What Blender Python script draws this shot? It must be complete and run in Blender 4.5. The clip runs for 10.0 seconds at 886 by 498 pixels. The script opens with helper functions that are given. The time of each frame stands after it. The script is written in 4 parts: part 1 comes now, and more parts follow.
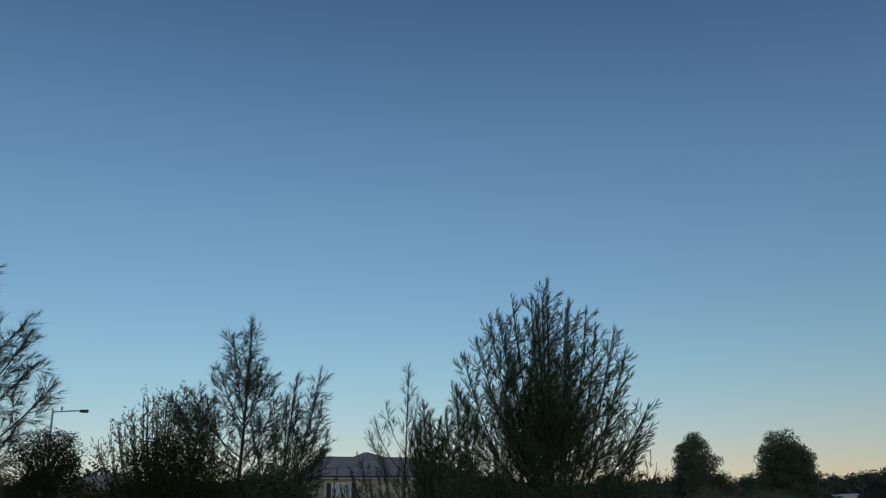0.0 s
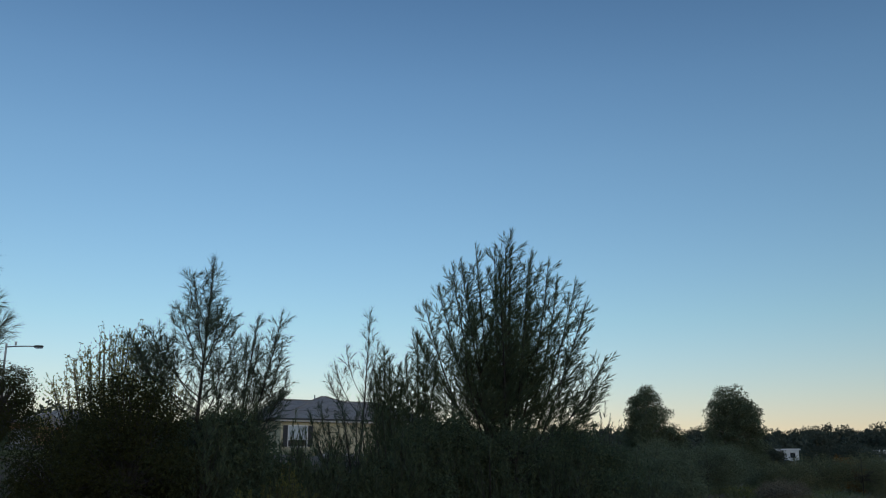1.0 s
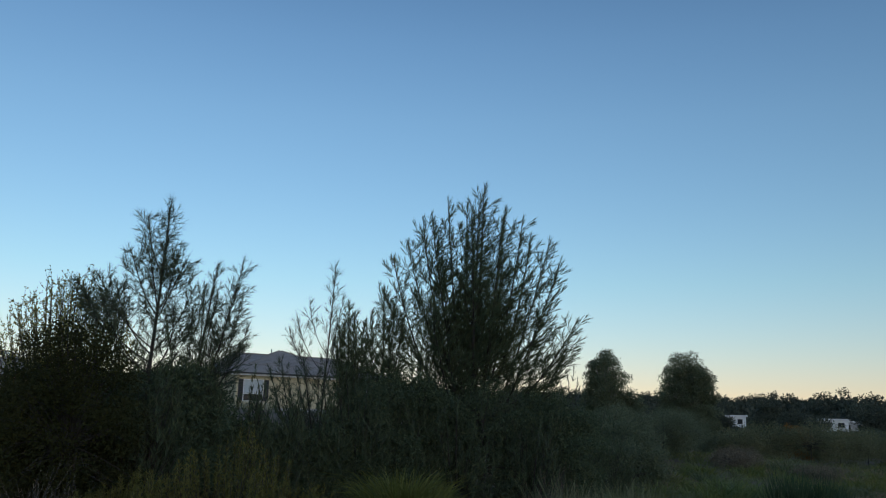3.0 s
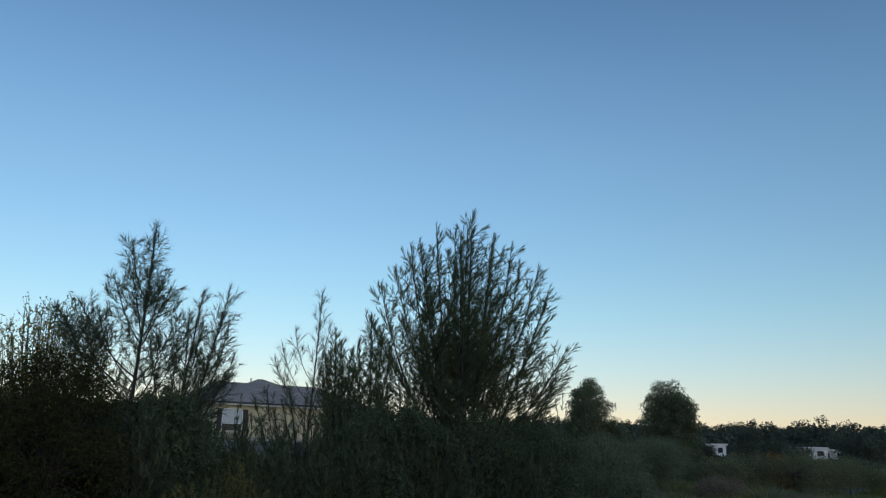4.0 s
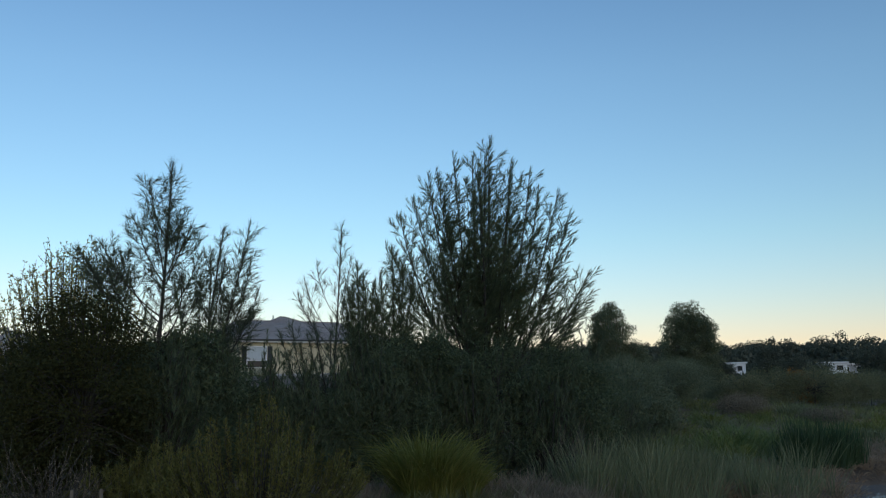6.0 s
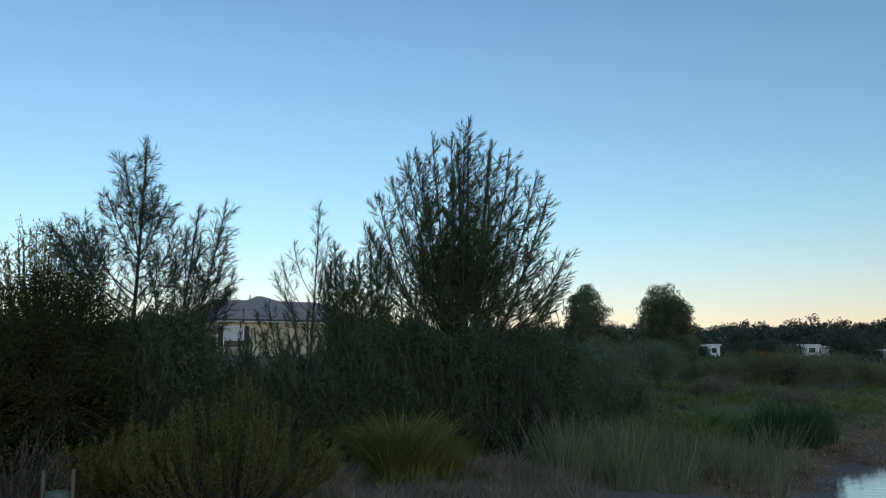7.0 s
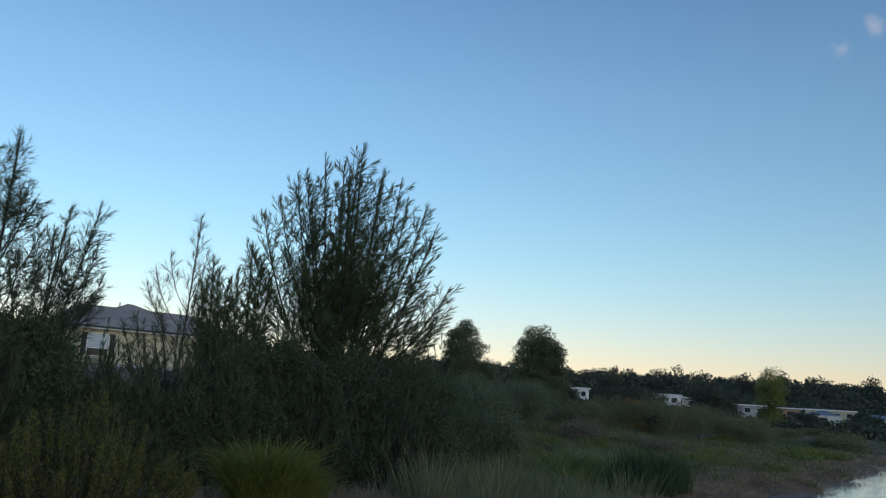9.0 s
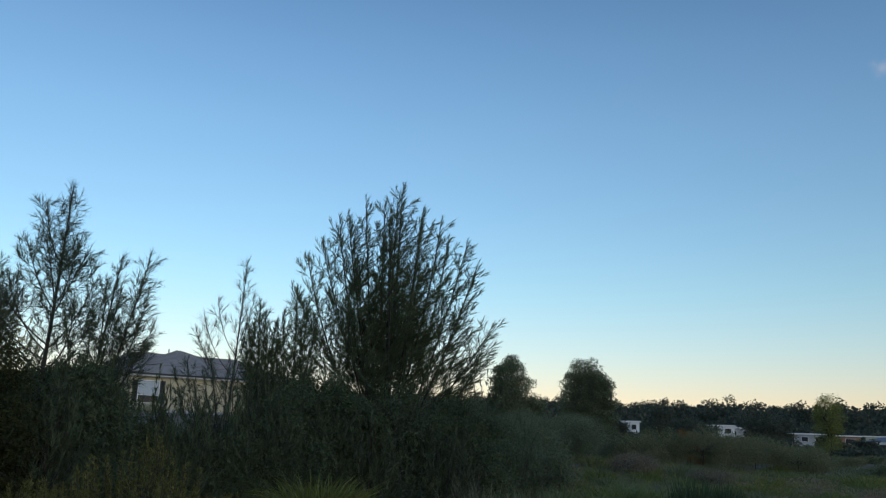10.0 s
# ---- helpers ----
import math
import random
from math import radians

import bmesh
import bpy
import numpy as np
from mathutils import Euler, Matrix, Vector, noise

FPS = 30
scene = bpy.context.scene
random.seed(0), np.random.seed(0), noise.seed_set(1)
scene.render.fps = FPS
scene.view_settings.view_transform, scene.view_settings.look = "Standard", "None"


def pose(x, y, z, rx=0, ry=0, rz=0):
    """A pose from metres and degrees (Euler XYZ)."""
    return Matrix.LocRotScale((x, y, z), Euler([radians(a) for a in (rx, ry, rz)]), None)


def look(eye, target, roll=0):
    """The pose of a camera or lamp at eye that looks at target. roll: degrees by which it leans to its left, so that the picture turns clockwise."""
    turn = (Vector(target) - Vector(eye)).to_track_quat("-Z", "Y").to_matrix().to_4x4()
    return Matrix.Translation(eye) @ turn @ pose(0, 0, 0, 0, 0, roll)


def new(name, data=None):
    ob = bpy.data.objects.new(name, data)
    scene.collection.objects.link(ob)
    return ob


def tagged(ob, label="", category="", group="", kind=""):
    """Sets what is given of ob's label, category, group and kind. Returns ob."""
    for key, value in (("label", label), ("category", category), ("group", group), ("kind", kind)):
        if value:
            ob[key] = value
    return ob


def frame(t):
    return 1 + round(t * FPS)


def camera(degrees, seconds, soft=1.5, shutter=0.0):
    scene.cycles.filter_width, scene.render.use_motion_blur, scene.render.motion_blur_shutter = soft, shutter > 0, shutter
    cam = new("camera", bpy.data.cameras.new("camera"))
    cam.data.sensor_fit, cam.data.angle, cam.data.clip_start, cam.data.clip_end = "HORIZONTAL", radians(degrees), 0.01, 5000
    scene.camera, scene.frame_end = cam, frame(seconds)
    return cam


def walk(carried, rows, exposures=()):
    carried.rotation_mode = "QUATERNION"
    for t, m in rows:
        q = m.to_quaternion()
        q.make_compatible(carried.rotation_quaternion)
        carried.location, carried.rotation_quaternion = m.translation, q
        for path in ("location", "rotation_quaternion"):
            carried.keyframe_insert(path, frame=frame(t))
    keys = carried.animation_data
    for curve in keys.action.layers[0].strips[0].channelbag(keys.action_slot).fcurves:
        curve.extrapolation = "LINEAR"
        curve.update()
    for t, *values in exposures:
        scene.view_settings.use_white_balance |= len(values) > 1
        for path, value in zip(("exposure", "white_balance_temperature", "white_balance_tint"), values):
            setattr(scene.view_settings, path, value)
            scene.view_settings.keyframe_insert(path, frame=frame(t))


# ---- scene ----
cam = camera(54.6, 10.0, soft=1.1)
PATH = [
    (0, (0.256, -1.395, 1.599), (0.332, 0.509, 2.205), -1.4),
    (0.5, (0.234, -1.45, 1.568), (0.321, 0.478, 2.095), 0.1),
    (1, (0.204, -1.31, 1.592), (0.367, 0.622, 2.082), -0.0),
    (1.5, (0.205, -1.223, 1.636), (0.403, 0.7, 2.146), -0.3),
    (2, (0.214, -0.93, 1.637), (0.4, 1.003, 2.116), 1.7),
    (2.5, (0.129, -0.539, 1.643), (0.356, 1.408, 2.041), 2.3),
    (3.8, (-0.118, -0.01, 1.711), (0.176, 1.918, 2.151), 0.4),
    (4, (-0.159, 0.066, 1.706), (0.143, 1.988, 2.17), 1.3),
    (4.5, (-0.245, 0.24, 1.713), (0.093, 2.15, 2.199), 1.2),
    (5, (-0.311, 0.176, 1.698), (0.008, 2.101, 2.14), 0.5),
    (5.5, (-0.261, 0.238, 1.68), (0.011, 2.182, 2.062), -0.1),
    (6, (-0.239, 0.282, 1.667), (0.034, 2.239, 1.975), -0.9),
    (7.5, (-0.224, 0.346, 1.673), (0.149, 2.293, 1.939), 0.7),
    (8, (-0.227, 0.36, 1.689), (0.235, 2.284, 1.979), 2.6),
    (8.5, (-0.149, 0.44, 1.717), (0.417, 2.33, 2.044), 3.4),
    (9, (-0.183, 0.415, 1.721), (0.394, 2.3, 2.055), 3.4),
    (9.5, (-0.231, 0.328, 1.73), (0.308, 2.218, 2.097), 2.7),
    (10, (-0.218, 0.297, 1.684), (0.258, 2.195, 2.098), 1.8),
]
walk(cam, [(t, look(eye, target, roll)) for t, eye, target, roll in PATH],
     exposures=[(0, -0.78), (0.5, -0.62), (1, -0.47), (1.5, -0.38), (2.5, -0.32), (4, -0.22), (5.5, -0.12), (7.5, 0.0), (9, -0.03), (10, -0.05)])

# ---- light ----
world = bpy.data.worlds.new("dusk_sky")
scene.world = world
world.use_nodes = True
wn = world.node_tree.nodes
wl = world.node_tree.links
bg = wn["Background"]
sky = wn.new("ShaderNodeTexSky")
sky.sky_type = "NISHITA"
sky.sun_disc = False
sky.sun_elevation = radians(12.0)
sky.sun_rotation = radians(165)
sky.altitude = 0
sky.air_density = 1.35
sky.dust_density = 0.0
sky.ozone_density = 4.2
tint = wn.new("ShaderNodeMix")
tint.data_type, tint.blend_type = "RGBA", "MULTIPLY"
tint.inputs["Factor"].default_value = 1.0
wl.new(sky.outputs[0], tint.inputs[6])
# the dusk sky warms towards the horizon and deepens overhead
height = wn.new("ShaderNodeSeparateXYZ")
sky_at = wn.new("ShaderNodeTexCoord")
wl.new(sky_at.outputs["Generated"], height.inputs[0])
grade = wn.new("ShaderNodeValToRGB")
wl.new(height.outputs["Z"], grade.inputs[0])
bands = [(0.0, (1.12, 0.93, 1.10)), (0.06, (1.08, 0.93, 1.06)), (0.16, (1.0, 0.98, 1.0)), (0.34, (0.98, 0.96, 0.96)), (0.42, (0.9, 0.9, 0.92)), (0.56, (0.66, 0.70, 0.76))]
while len(grade.color_ramp.elements) < len(bands):
    grade.color_ramp.elements.new(0.5)
for stop, (where, colour) in zip(grade.color_ramp.elements, bands):
    stop.position, stop.color = where, (*colour, 1)
wl.new(grade.outputs[0], tint.inputs[7])


def wisp(colour, toward, size, thick):
    """A small soft wisp of cloud in the sky, in the direction toward."""
    tc = wn.new("ShaderNodeTexCoord")
    grain = wn.new("ShaderNodeTexNoise")
    grain.inputs["Scale"].default_value = 60
    grain.inputs["Detail"].default_value = 4
    wl.new(tc.outputs["Generated"], grain.inputs["Vector"])
    far = wn.new("ShaderNodeVectorMath")
    far.operation = "DISTANCE"
    wl.new(tc.outputs["Generated"], far.inputs[0])
    far.inputs[1].default_value = Vector(toward).normalized()
    warp = wn.new("ShaderNodeMath")
    warp.operation = "MULTIPLY_ADD"
    warp.inputs[1].default_value = -size * 1.6
    wl.new(grain.outputs[0], warp.inputs[0])
    wl.new(far.outputs["Value"], warp.inputs[2])
    edge = wn.new("ShaderNodeMapRange")
    edge.interpolation_type = "SMOOTHSTEP"
    edge.inputs["From Min"].default_value = -size * 0.9
    edge.inputs["From Max"].default_value = size * 0.35
    edge.inputs["To Min"].default_value = thick
    edge.inputs["To Max"].default_value = 0.0
    wl.new(warp.outputs[0], edge.inputs["Value"])
    cloud = wn.new("ShaderNodeMix")
    cloud.data_type = "RGBA"
    wl.new(edge.outputs[0], cloud.inputs["Factor"])
    wl.new(colour, cloud.inputs[6])
    cloud.inputs[7].default_value = (3.0, 2.9, 3.2, 1)
    return cloud.outputs[2]


clouds = wisp(tint.outputs[2], (1158, 1183, 709), 0.012, 0.45)
clouds = wisp(clouds, (1128, 1230, 676), 0.012, 0.36)
wl.new(clouds, bg.inputs[0])
bg.inputs[1].default_value = 0.192


# broad warm lamp added for the afterglow behind the camera, to lift the foreground
sun = bpy.data.lights.new("afterglow_fill", "SUN")
sun.energy = 0.52
sun.angle = radians(40)
sun.color = (1.0, 0.86, 0.72)
new("afterglow_fill", sun).matrix_world = look((0.26 * 50, -0.97 * 50, 14), (0, 0, 0))


# ---- materials ----
def ramp(nt, stops):
    r = nt.nodes.new("ShaderNodeValToRGB")
    el = r.color_ramp.elements
    while len(el) < len(stops):
        el.new(0.5)
    for e, (p, c) in zip(el, stops):
        e.position, e.color = p, (*c, 1)
    return r


def leaf_material(name, a, b, c, shine=0.62, through_leaf=0.32):
    """Foliage: each leaf has a shade of its own, and clumps drift in tone."""
    m = bpy.data.materials.new(name)
    m.use_nodes = True
    nt = m.node_tree
    n, l = nt.nodes, nt.links
    p = n["Principled BSDF"]
    geo = n.new("ShaderNodeNewGeometry")
    tex = n.new("ShaderNodeTexNoise")
    tc = n.new("ShaderNodeTexCoord")
    tex.inputs["Scale"].default_value = 1.3
    l.new(tc.outputs["Object"], tex.inputs["Vector"])
    mix = n.new("ShaderNodeMath")
    mix.operation = "MULTIPLY_ADD"
    l.new(geo.outputs["Random Per Island"], mix.inputs[0])
    mix.inputs[1].default_value = 0.55
    half = n.new("ShaderNodeMath")
    half.operation = "MULTIPLY"
    half.inputs[1].default_value = 0.5
    l.new(tex.outputs[0], half.inputs[0])
    l.new(half.outputs[0], mix.inputs[2])
    r = ramp(nt, [(0.15, a), (0.5, b), (0.9, c)])
    l.new(mix.outputs[0], r.inputs[0])
    l.new(r.outputs[0], p.inputs["Base Color"])
    p.inputs["Roughness"].default_value = shine
    p.inputs["Specular IOR Level"].default_value = 0.2
    tr = n.new("ShaderNodeBsdfTranslucent")
    l.new(r.outputs[0], tr.inputs[0])
    ms = n.new("ShaderNodeMixShader")
    ms.inputs[0].default_value = through_leaf
    l.new(p.outputs[0], ms.inputs[1])
    l.new(tr.outputs[0], ms.inputs[2])
    l.new(ms.outputs[0], n["Material Output"].inputs[0])
    return m


def solid_material(name, a, b, scale=6.0, rough=0.7, metal=0.0, bump=0.2, stretch=(1, 1, 1)):
    """A worn surface: two scales of tone, and a fine relief."""
    m = bpy.data.materials.new(name)
    m.use_nodes = True
    nt = m.node_tree
    n, l = nt.nodes, nt.links
    p = n["Principled BSDF"]
    tc = n.new("ShaderNodeTexCoord")
    mp = n.new("ShaderNodeMapping")
    mp.inputs["Scale"].default_value = stretch
    l.new(tc.outputs["Object"], mp.inputs[0])
    t1, t2 = n.new("ShaderNodeTexNoise"), n.new("ShaderNodeTexNoise")
    t1.inputs["Scale"].default_value, t2.inputs["Scale"].default_value = scale, scale * 0.13
    t1.inputs["Detail"].default_value = 6
    for t in (t1, t2):
        l.new(mp.outputs[0], t.inputs["Vector"])
    add = n.new("ShaderNodeMath")
    add.operation = "MULTIPLY_ADD"
    add.inputs[1].default_value = 0.5
    half = n.new("ShaderNodeMath")
    half.operation = "MULTIPLY"
    half.inputs[1].default_value = 0.5
    l.new(t2.outputs[0], half.inputs[0])
    l.new(t1.outputs[0], add.inputs[0])
    l.new(half.outputs[0], add.inputs[2])
    r = ramp(nt, [(0.32, a), (0.68, b)])
    l.new(add.outputs[0], r.inputs[0])
    l.new(r.outputs[0], p.inputs["Base Color"])
    p.inputs["Roughness"].default_value, p.inputs["Metallic"].default_value = rough, metal
    if bump:
        bu = n.new("ShaderNodeBump")
        bu.inputs["Strength"].default_value = bump
        l.new(t1.outputs[0], bu.inputs["Height"])
        l.new(bu.outputs[0], p.inputs["Normal"])
    return m


SHEOAK = leaf_material("sheoak_needles", (0.054, 0.077, 0.046), (0.088, 0.116, 0.065), (0.149, 0.170, 0.081))
SHEOAK_SOFT = leaf_material("sheoak_soft_needles", (0.050, 0.073, 0.052), (0.085, 0.107, 0.069), (0.127, 0.141, 0.085))
WATTLE = leaf_material("wattle_leaves", (0.029, 0.031, 0.011), (0.048, 0.052, 0.017), (0.074, 0.070, 0.019))
GUM = leaf_material("gum_leaves", (0.089, 0.113, 0.068), (0.139, 0.160, 0.095), (0.199, 0.211, 0.113))
AUTUMN = leaf_material("thin_autumn_leaves", (0.177, 0.198, 0.069), (0.275, 0.258, 0.083), (0.394, 0.298, 0.091))
SCRUB = leaf_material("scrub_leaves", (0.097, 0.112, 0.062), (0.175, 0.183, 0.092), (0.275, 0.239, 0.129))
OLIVE = leaf_material("bottlebrush_leaves", (0.082, 0.089, 0.023), (0.151, 0.148, 0.043), (0.240, 0.213, 0.069))
MATRUSH = leaf_material("mat_rush_blades", (0.102, 0.120, 0.030), (0.189, 0.201, 0.047), (0.318, 0.294, 0.095))
REED = leaf_material("reed_blades", (0.108, 0.149, 0.046), (0.190, 0.232, 0.073), (0.298, 0.317, 0.101))
DRYGRASS = leaf_material("dry_grass", (0.141, 0.122, 0.085), (0.252, 0.200, 0.139), (0.394, 0.301, 0.218))
GREENGRASS = leaf_material("green_grass", (0.122, 0.142, 0.042), (0.204, 0.217, 0.058), (0.307, 0.284, 0.091))
FARWOOD = leaf_material("far_wood_leaves", (0.060, 0.072, 0.054), (0.088, 0.099, 0.070), (0.126, 0.126, 0.088))
DRYSCRUB = leaf_material("dry_scrub_twigs", (0.134, 0.112, 0.077), (0.210, 0.172, 0.120), (0.303, 0.241, 0.162))
RUST = leaf_material("rusty_leaves", (0.175, 0.079, 0.022), (0.292, 0.132, 0.033), (0.408, 0.199, 0.054))
BULRUSH = leaf_material("bulrush_blades", (0.030, 0.061, 0.030), (0.053, 0.088, 0.040), (0.083, 0.116, 0.052))
TALLGRASS = leaf_material("tall_grass_blades", (0.117, 0.145, 0.070), (0.184, 0.204, 0.104), (0.319, 0.306, 0.174))
SEDGE = leaf_material("brown_sedge", (0.219, 0.142, 0.091), (0.370, 0.252, 0.162), (0.540, 0.394, 0.254))
SCRUBGRASS = leaf_material("shaded_grass", (0.102, 0.110, 0.050), (0.161, 0.174, 0.080), (0.264, 0.257, 0.130))
FLAX = leaf_material("flax_leaves", (0.270, 0.285, 0.184), (0.459, 0.453, 0.310), (0.500, 0.480, 0.425))
BARK = solid_material("dark_bark", (0.030, 0.025, 0.021), (0.066, 0.057, 0.048), 14, 0.9, 0, 0.6, (1, 1, 0.2))
PALEBARK = solid_material("pale_gum_bark", (0.16, 0.14, 0.12), (0.34, 0.31, 0.27), 9, 0.8, 0, 0.3, (1, 1, 0.3))
EARTH = solid_material("earth", (0.09, 0.062, 0.042), (0.2, 0.145, 0.1), 3.0, 0.95, 0, 0.8)
STEEL = solid_material("galvanised_steel", (0.32, 0.33, 0.34), (0.45, 0.46, 0.47), 10, 0.45, 0.6, 0.05)
TIMBER = solid_material("weathered_timber", (0.1, 0.08, 0.06), (0.2, 0.16, 0.12), 12, 0.85, 0, 0.4, (1, 1, 0.15))
CREAM = solid_material("cream_plaster", (0.5, 0.43, 0.28), (0.6, 0.52, 0.35), 5, 0.85, 0, 0.15)
WHITE = solid_material("white_paint", (0.68, 0.68, 0.68), (0.8, 0.8, 0.8), 4, 0.6, 0, 0.05)
GREYWALL = solid_material("grey_wall", (0.3, 0.3, 0.31), (0.42, 0.42, 0.42), 4, 0.8, 0, 0.1)
BRICKRED = solid_material("warm_brick", (0.26, 0.14, 0.08), (0.4, 0.23, 0.14), 8, 0.85, 0, 0.3)
TILE = solid_material("grey_roof_tile", (0.247, 0.222, 0.213), (0.377, 0.337, 0.317), 7, 0.75, 0, 0.3)
DARKROOF = solid_material("dark_metal_roof", (0.13, 0.15, 0.19), (0.2, 0.22, 0.27), 5, 0.5, 0.2, 0.05)
DARKTRIM = solid_material("dark_trim", (0.03, 0.03, 0.035), (0.06, 0.06, 0.065), 6, 0.5, 0, 0.05)
ASPHALT = solid_material("asphalt", (0.035, 0.035, 0.037), (0.07, 0.07, 0.07), 20, 0.9, 0, 0.4)


def plain_glass():
    m = bpy.data.materials.new("window_glass")
    m.use_nodes = True
    p = m.node_tree.nodes["Principled BSDF"]
    p.inputs["Base Color"].default_value = (0.03, 0.035, 0.04, 1)
    p.inputs["Roughness"].default_value = 0.12
    p.inputs["Specular IOR Level"].default_value = 0.3
    return m


GLASS = plain_glass()


def water_material():
    m = bpy.data.materials.new("pond_water")
    m.use_nodes = True
    n, l = m.node_tree.nodes, m.node_tree.links
    p = n["Principled BSDF"]
    p.inputs["Base Color"].default_value = (0.42, 0.45, 0.45, 1)
    p.inputs["Metallic"].default_value = 0.5
    p.inputs["Roughness"].default_value = 0.02
    p.inputs["IOR"].default_value = 1.45
    tc, t = n.new("ShaderNodeTexCoord"), n.new("ShaderNodeTexNoise")
    mp = n.new("ShaderNodeMapping")
    mp.inputs["Scale"].default_value = (1.2, 3.0, 1)
    t.inputs["Scale"].default_value = 1.4
    t.inputs["Detail"].default_value = 3
    b = n.new("ShaderNodeBump")
    b.inputs["Strength"].default_value = 0.06
    b.inputs["Distance"].default_value = 0.2
    l.new(tc.outputs["Object"], mp.inputs[0])
    l.new(mp.outputs[0], t.inputs["Vector"])
    l.new(t.outputs[0], b.inputs["Height"])
    l.new(b.outputs[0], p.inputs["Normal"])
    return m


WATER = water_material()

# ---- mesh helpers ----
rng = np.random.default_rng(7)


def V(*a):
    return np.array(a, float)


def unit(a):
    return a / np.maximum(np.linalg.norm(a, axis=-1, keepdims=True), 1e-9)


class Soup:
    """Collects vertices and faces of many small pieces for one mesh."""

    def __init__(self):
        self.v, self.f, self.count = [], [], 0

    def add(self, verts, *faces):
        for f in faces:
            self.f.append(np.asarray(f) + self.count)
        self.v.append(np.asarray(verts, float))
        self.count += len(verts)

    def mesh(self, name, material, smooth=False):
        me = bpy.data.meshes.new(name)
        loops = np.concatenate([f.ravel() for f in self.f])
        sizes = np.concatenate([np.full(len(f), f.shape[1]) for f in self.f])
        me.vertices.add(self.count)
        me.vertices.foreach_set("co", np.concatenate(self.v).ravel())
        me.loops.add(len(loops))
        me.loops.foreach_set("vertex_index", loops.astype(np.int32))
        me.polygons.add(len(sizes))
        me.polygons.foreach_set("loop_start", (np.cumsum(sizes) - sizes).astype(np.int32))
        me.materials.append(material)
        me.update(calc_edges=True)
        me.polygons.foreach_set("use_smooth", np.full(len(sizes), smooth))
        return me


def tube(soup, pts, r0, r1, sides=6):
    """A tapered limb along a row of points."""
    pts = np.asarray(pts, float)
    n = len(pts)
    tang = unit(np.gradient(pts, axis=0))
    ref = np.where(np.abs(tang[:, 2:3]) > 0.9, V(1, 0, 0), V(0, 0, 1))
    a = unit(np.cross(tang, ref))
    b = np.cross(tang, a)
    ang = np.linspace(0, 2 * np.pi, sides, endpoint=False)
    rad = np.linspace(r0, r1, n)[:, None, None]
    ring = pts[:, None] + rad * (np.cos(ang)[None, :, None] * a[:, None] + np.sin(ang)[None, :, None] * b[:, None])
    verts = ring.reshape(-1, 3)
    i, j = np.meshgrid(np.arange(n - 1), np.arange(sides), indexing="ij")
    k = (j + 1) % sides
    faces = np.stack([i * sides + j, i * sides + k, (i + 1) * sides + k, (i + 1) * sides + j], -1).reshape(-1, 4)
    soup.add(verts, faces)


def curve(a, b, bow, n=7):
    """Points from a to b, pushed off the straight line by bow at the middle."""
    u = np.linspace(0, 1, n)[:, None]
    return a + (b - a) * u + bow * (4 * u * (1 - u))


def blades(soup, p, d, length, width, droop=0.0):
    """Thin tapering needles, one for each row of p, that leave p along d."""
    n = len(p)
    d = unit(d)
    side = unit(np.cross(d, rng.normal(size=(n, 3)))) * np.reshape(width, (-1, 1)) * 0.5
    length = np.reshape(length, (-1, 1)) * np.ones((n, 1))
    tip = p + d * length - V(0, 0, 1) * length * np.reshape(droop, (-1, 1))
    verts = np.stack([p - side, p + side, tip], 1).reshape(-1, 3)
    soup.add(verts, np.arange(n * 3).reshape(-1, 3))


def leaves(soup, p, d, length, width):
    """Small leaves, folded along the middle."""
    n = len(p)
    d = unit(d)
    side = unit(np.cross(d, rng.normal(size=(n, 3))))
    up = np.cross(side, d)
    length = np.reshape(length, (-1, 1)) * np.ones((n, 1))
    width = np.reshape(width, (-1, 1)) * np.ones((n, 1))
    a = p + d * length * 0.45 + side * width * 0.5 + up * width * 0.18
    b = p + d * length * 0.45 - side * width * 0.5 + up * width * 0.18
    verts = np.stack([p, a, p + d * length, b], 1).reshape(-1, 3)
    k = np.arange(n)[:, None] * 4
    soup.add(verts, np.concatenate([k, k + 1, k + 2], 1), np.concatenate([k, k + 2, k + 3], 1))


def thing(name, at, label, category, group="", kind=""):
    e = new(name)
    e.empty_display_size = 0.2
    e.location = at
    return tagged(e, label, category, group, kind)


def attach(name, me, parent, label=""):
    ob = new(name, me)
    ob.parent = parent
    return tagged(ob, label)


def part(name, bm, material, parent, label=""):
    me = bpy.data.meshes.new(name)
    bm.to_mesh(me)
    bm.free()
    me.materials.append(material)
    return attach(name, me, parent, label)


def box(size, at=(0, 0, 0), bevel=0.0, turn=None):
    bm = bmesh.new()
    bmesh.ops.create_cube(bm, size=1)
    bmesh.ops.scale(bm, vec=size, verts=bm.verts)
    if bevel:
        bmesh.ops.bevel(bm, geom=bm.edges[:], offset=bevel, segments=2, affect="EDGES")
    if turn is not None:
        bmesh.ops.transform(bm, matrix=turn, verts=bm.verts)
    bmesh.ops.translate(bm, vec=at, verts=bm.verts)
    return bm


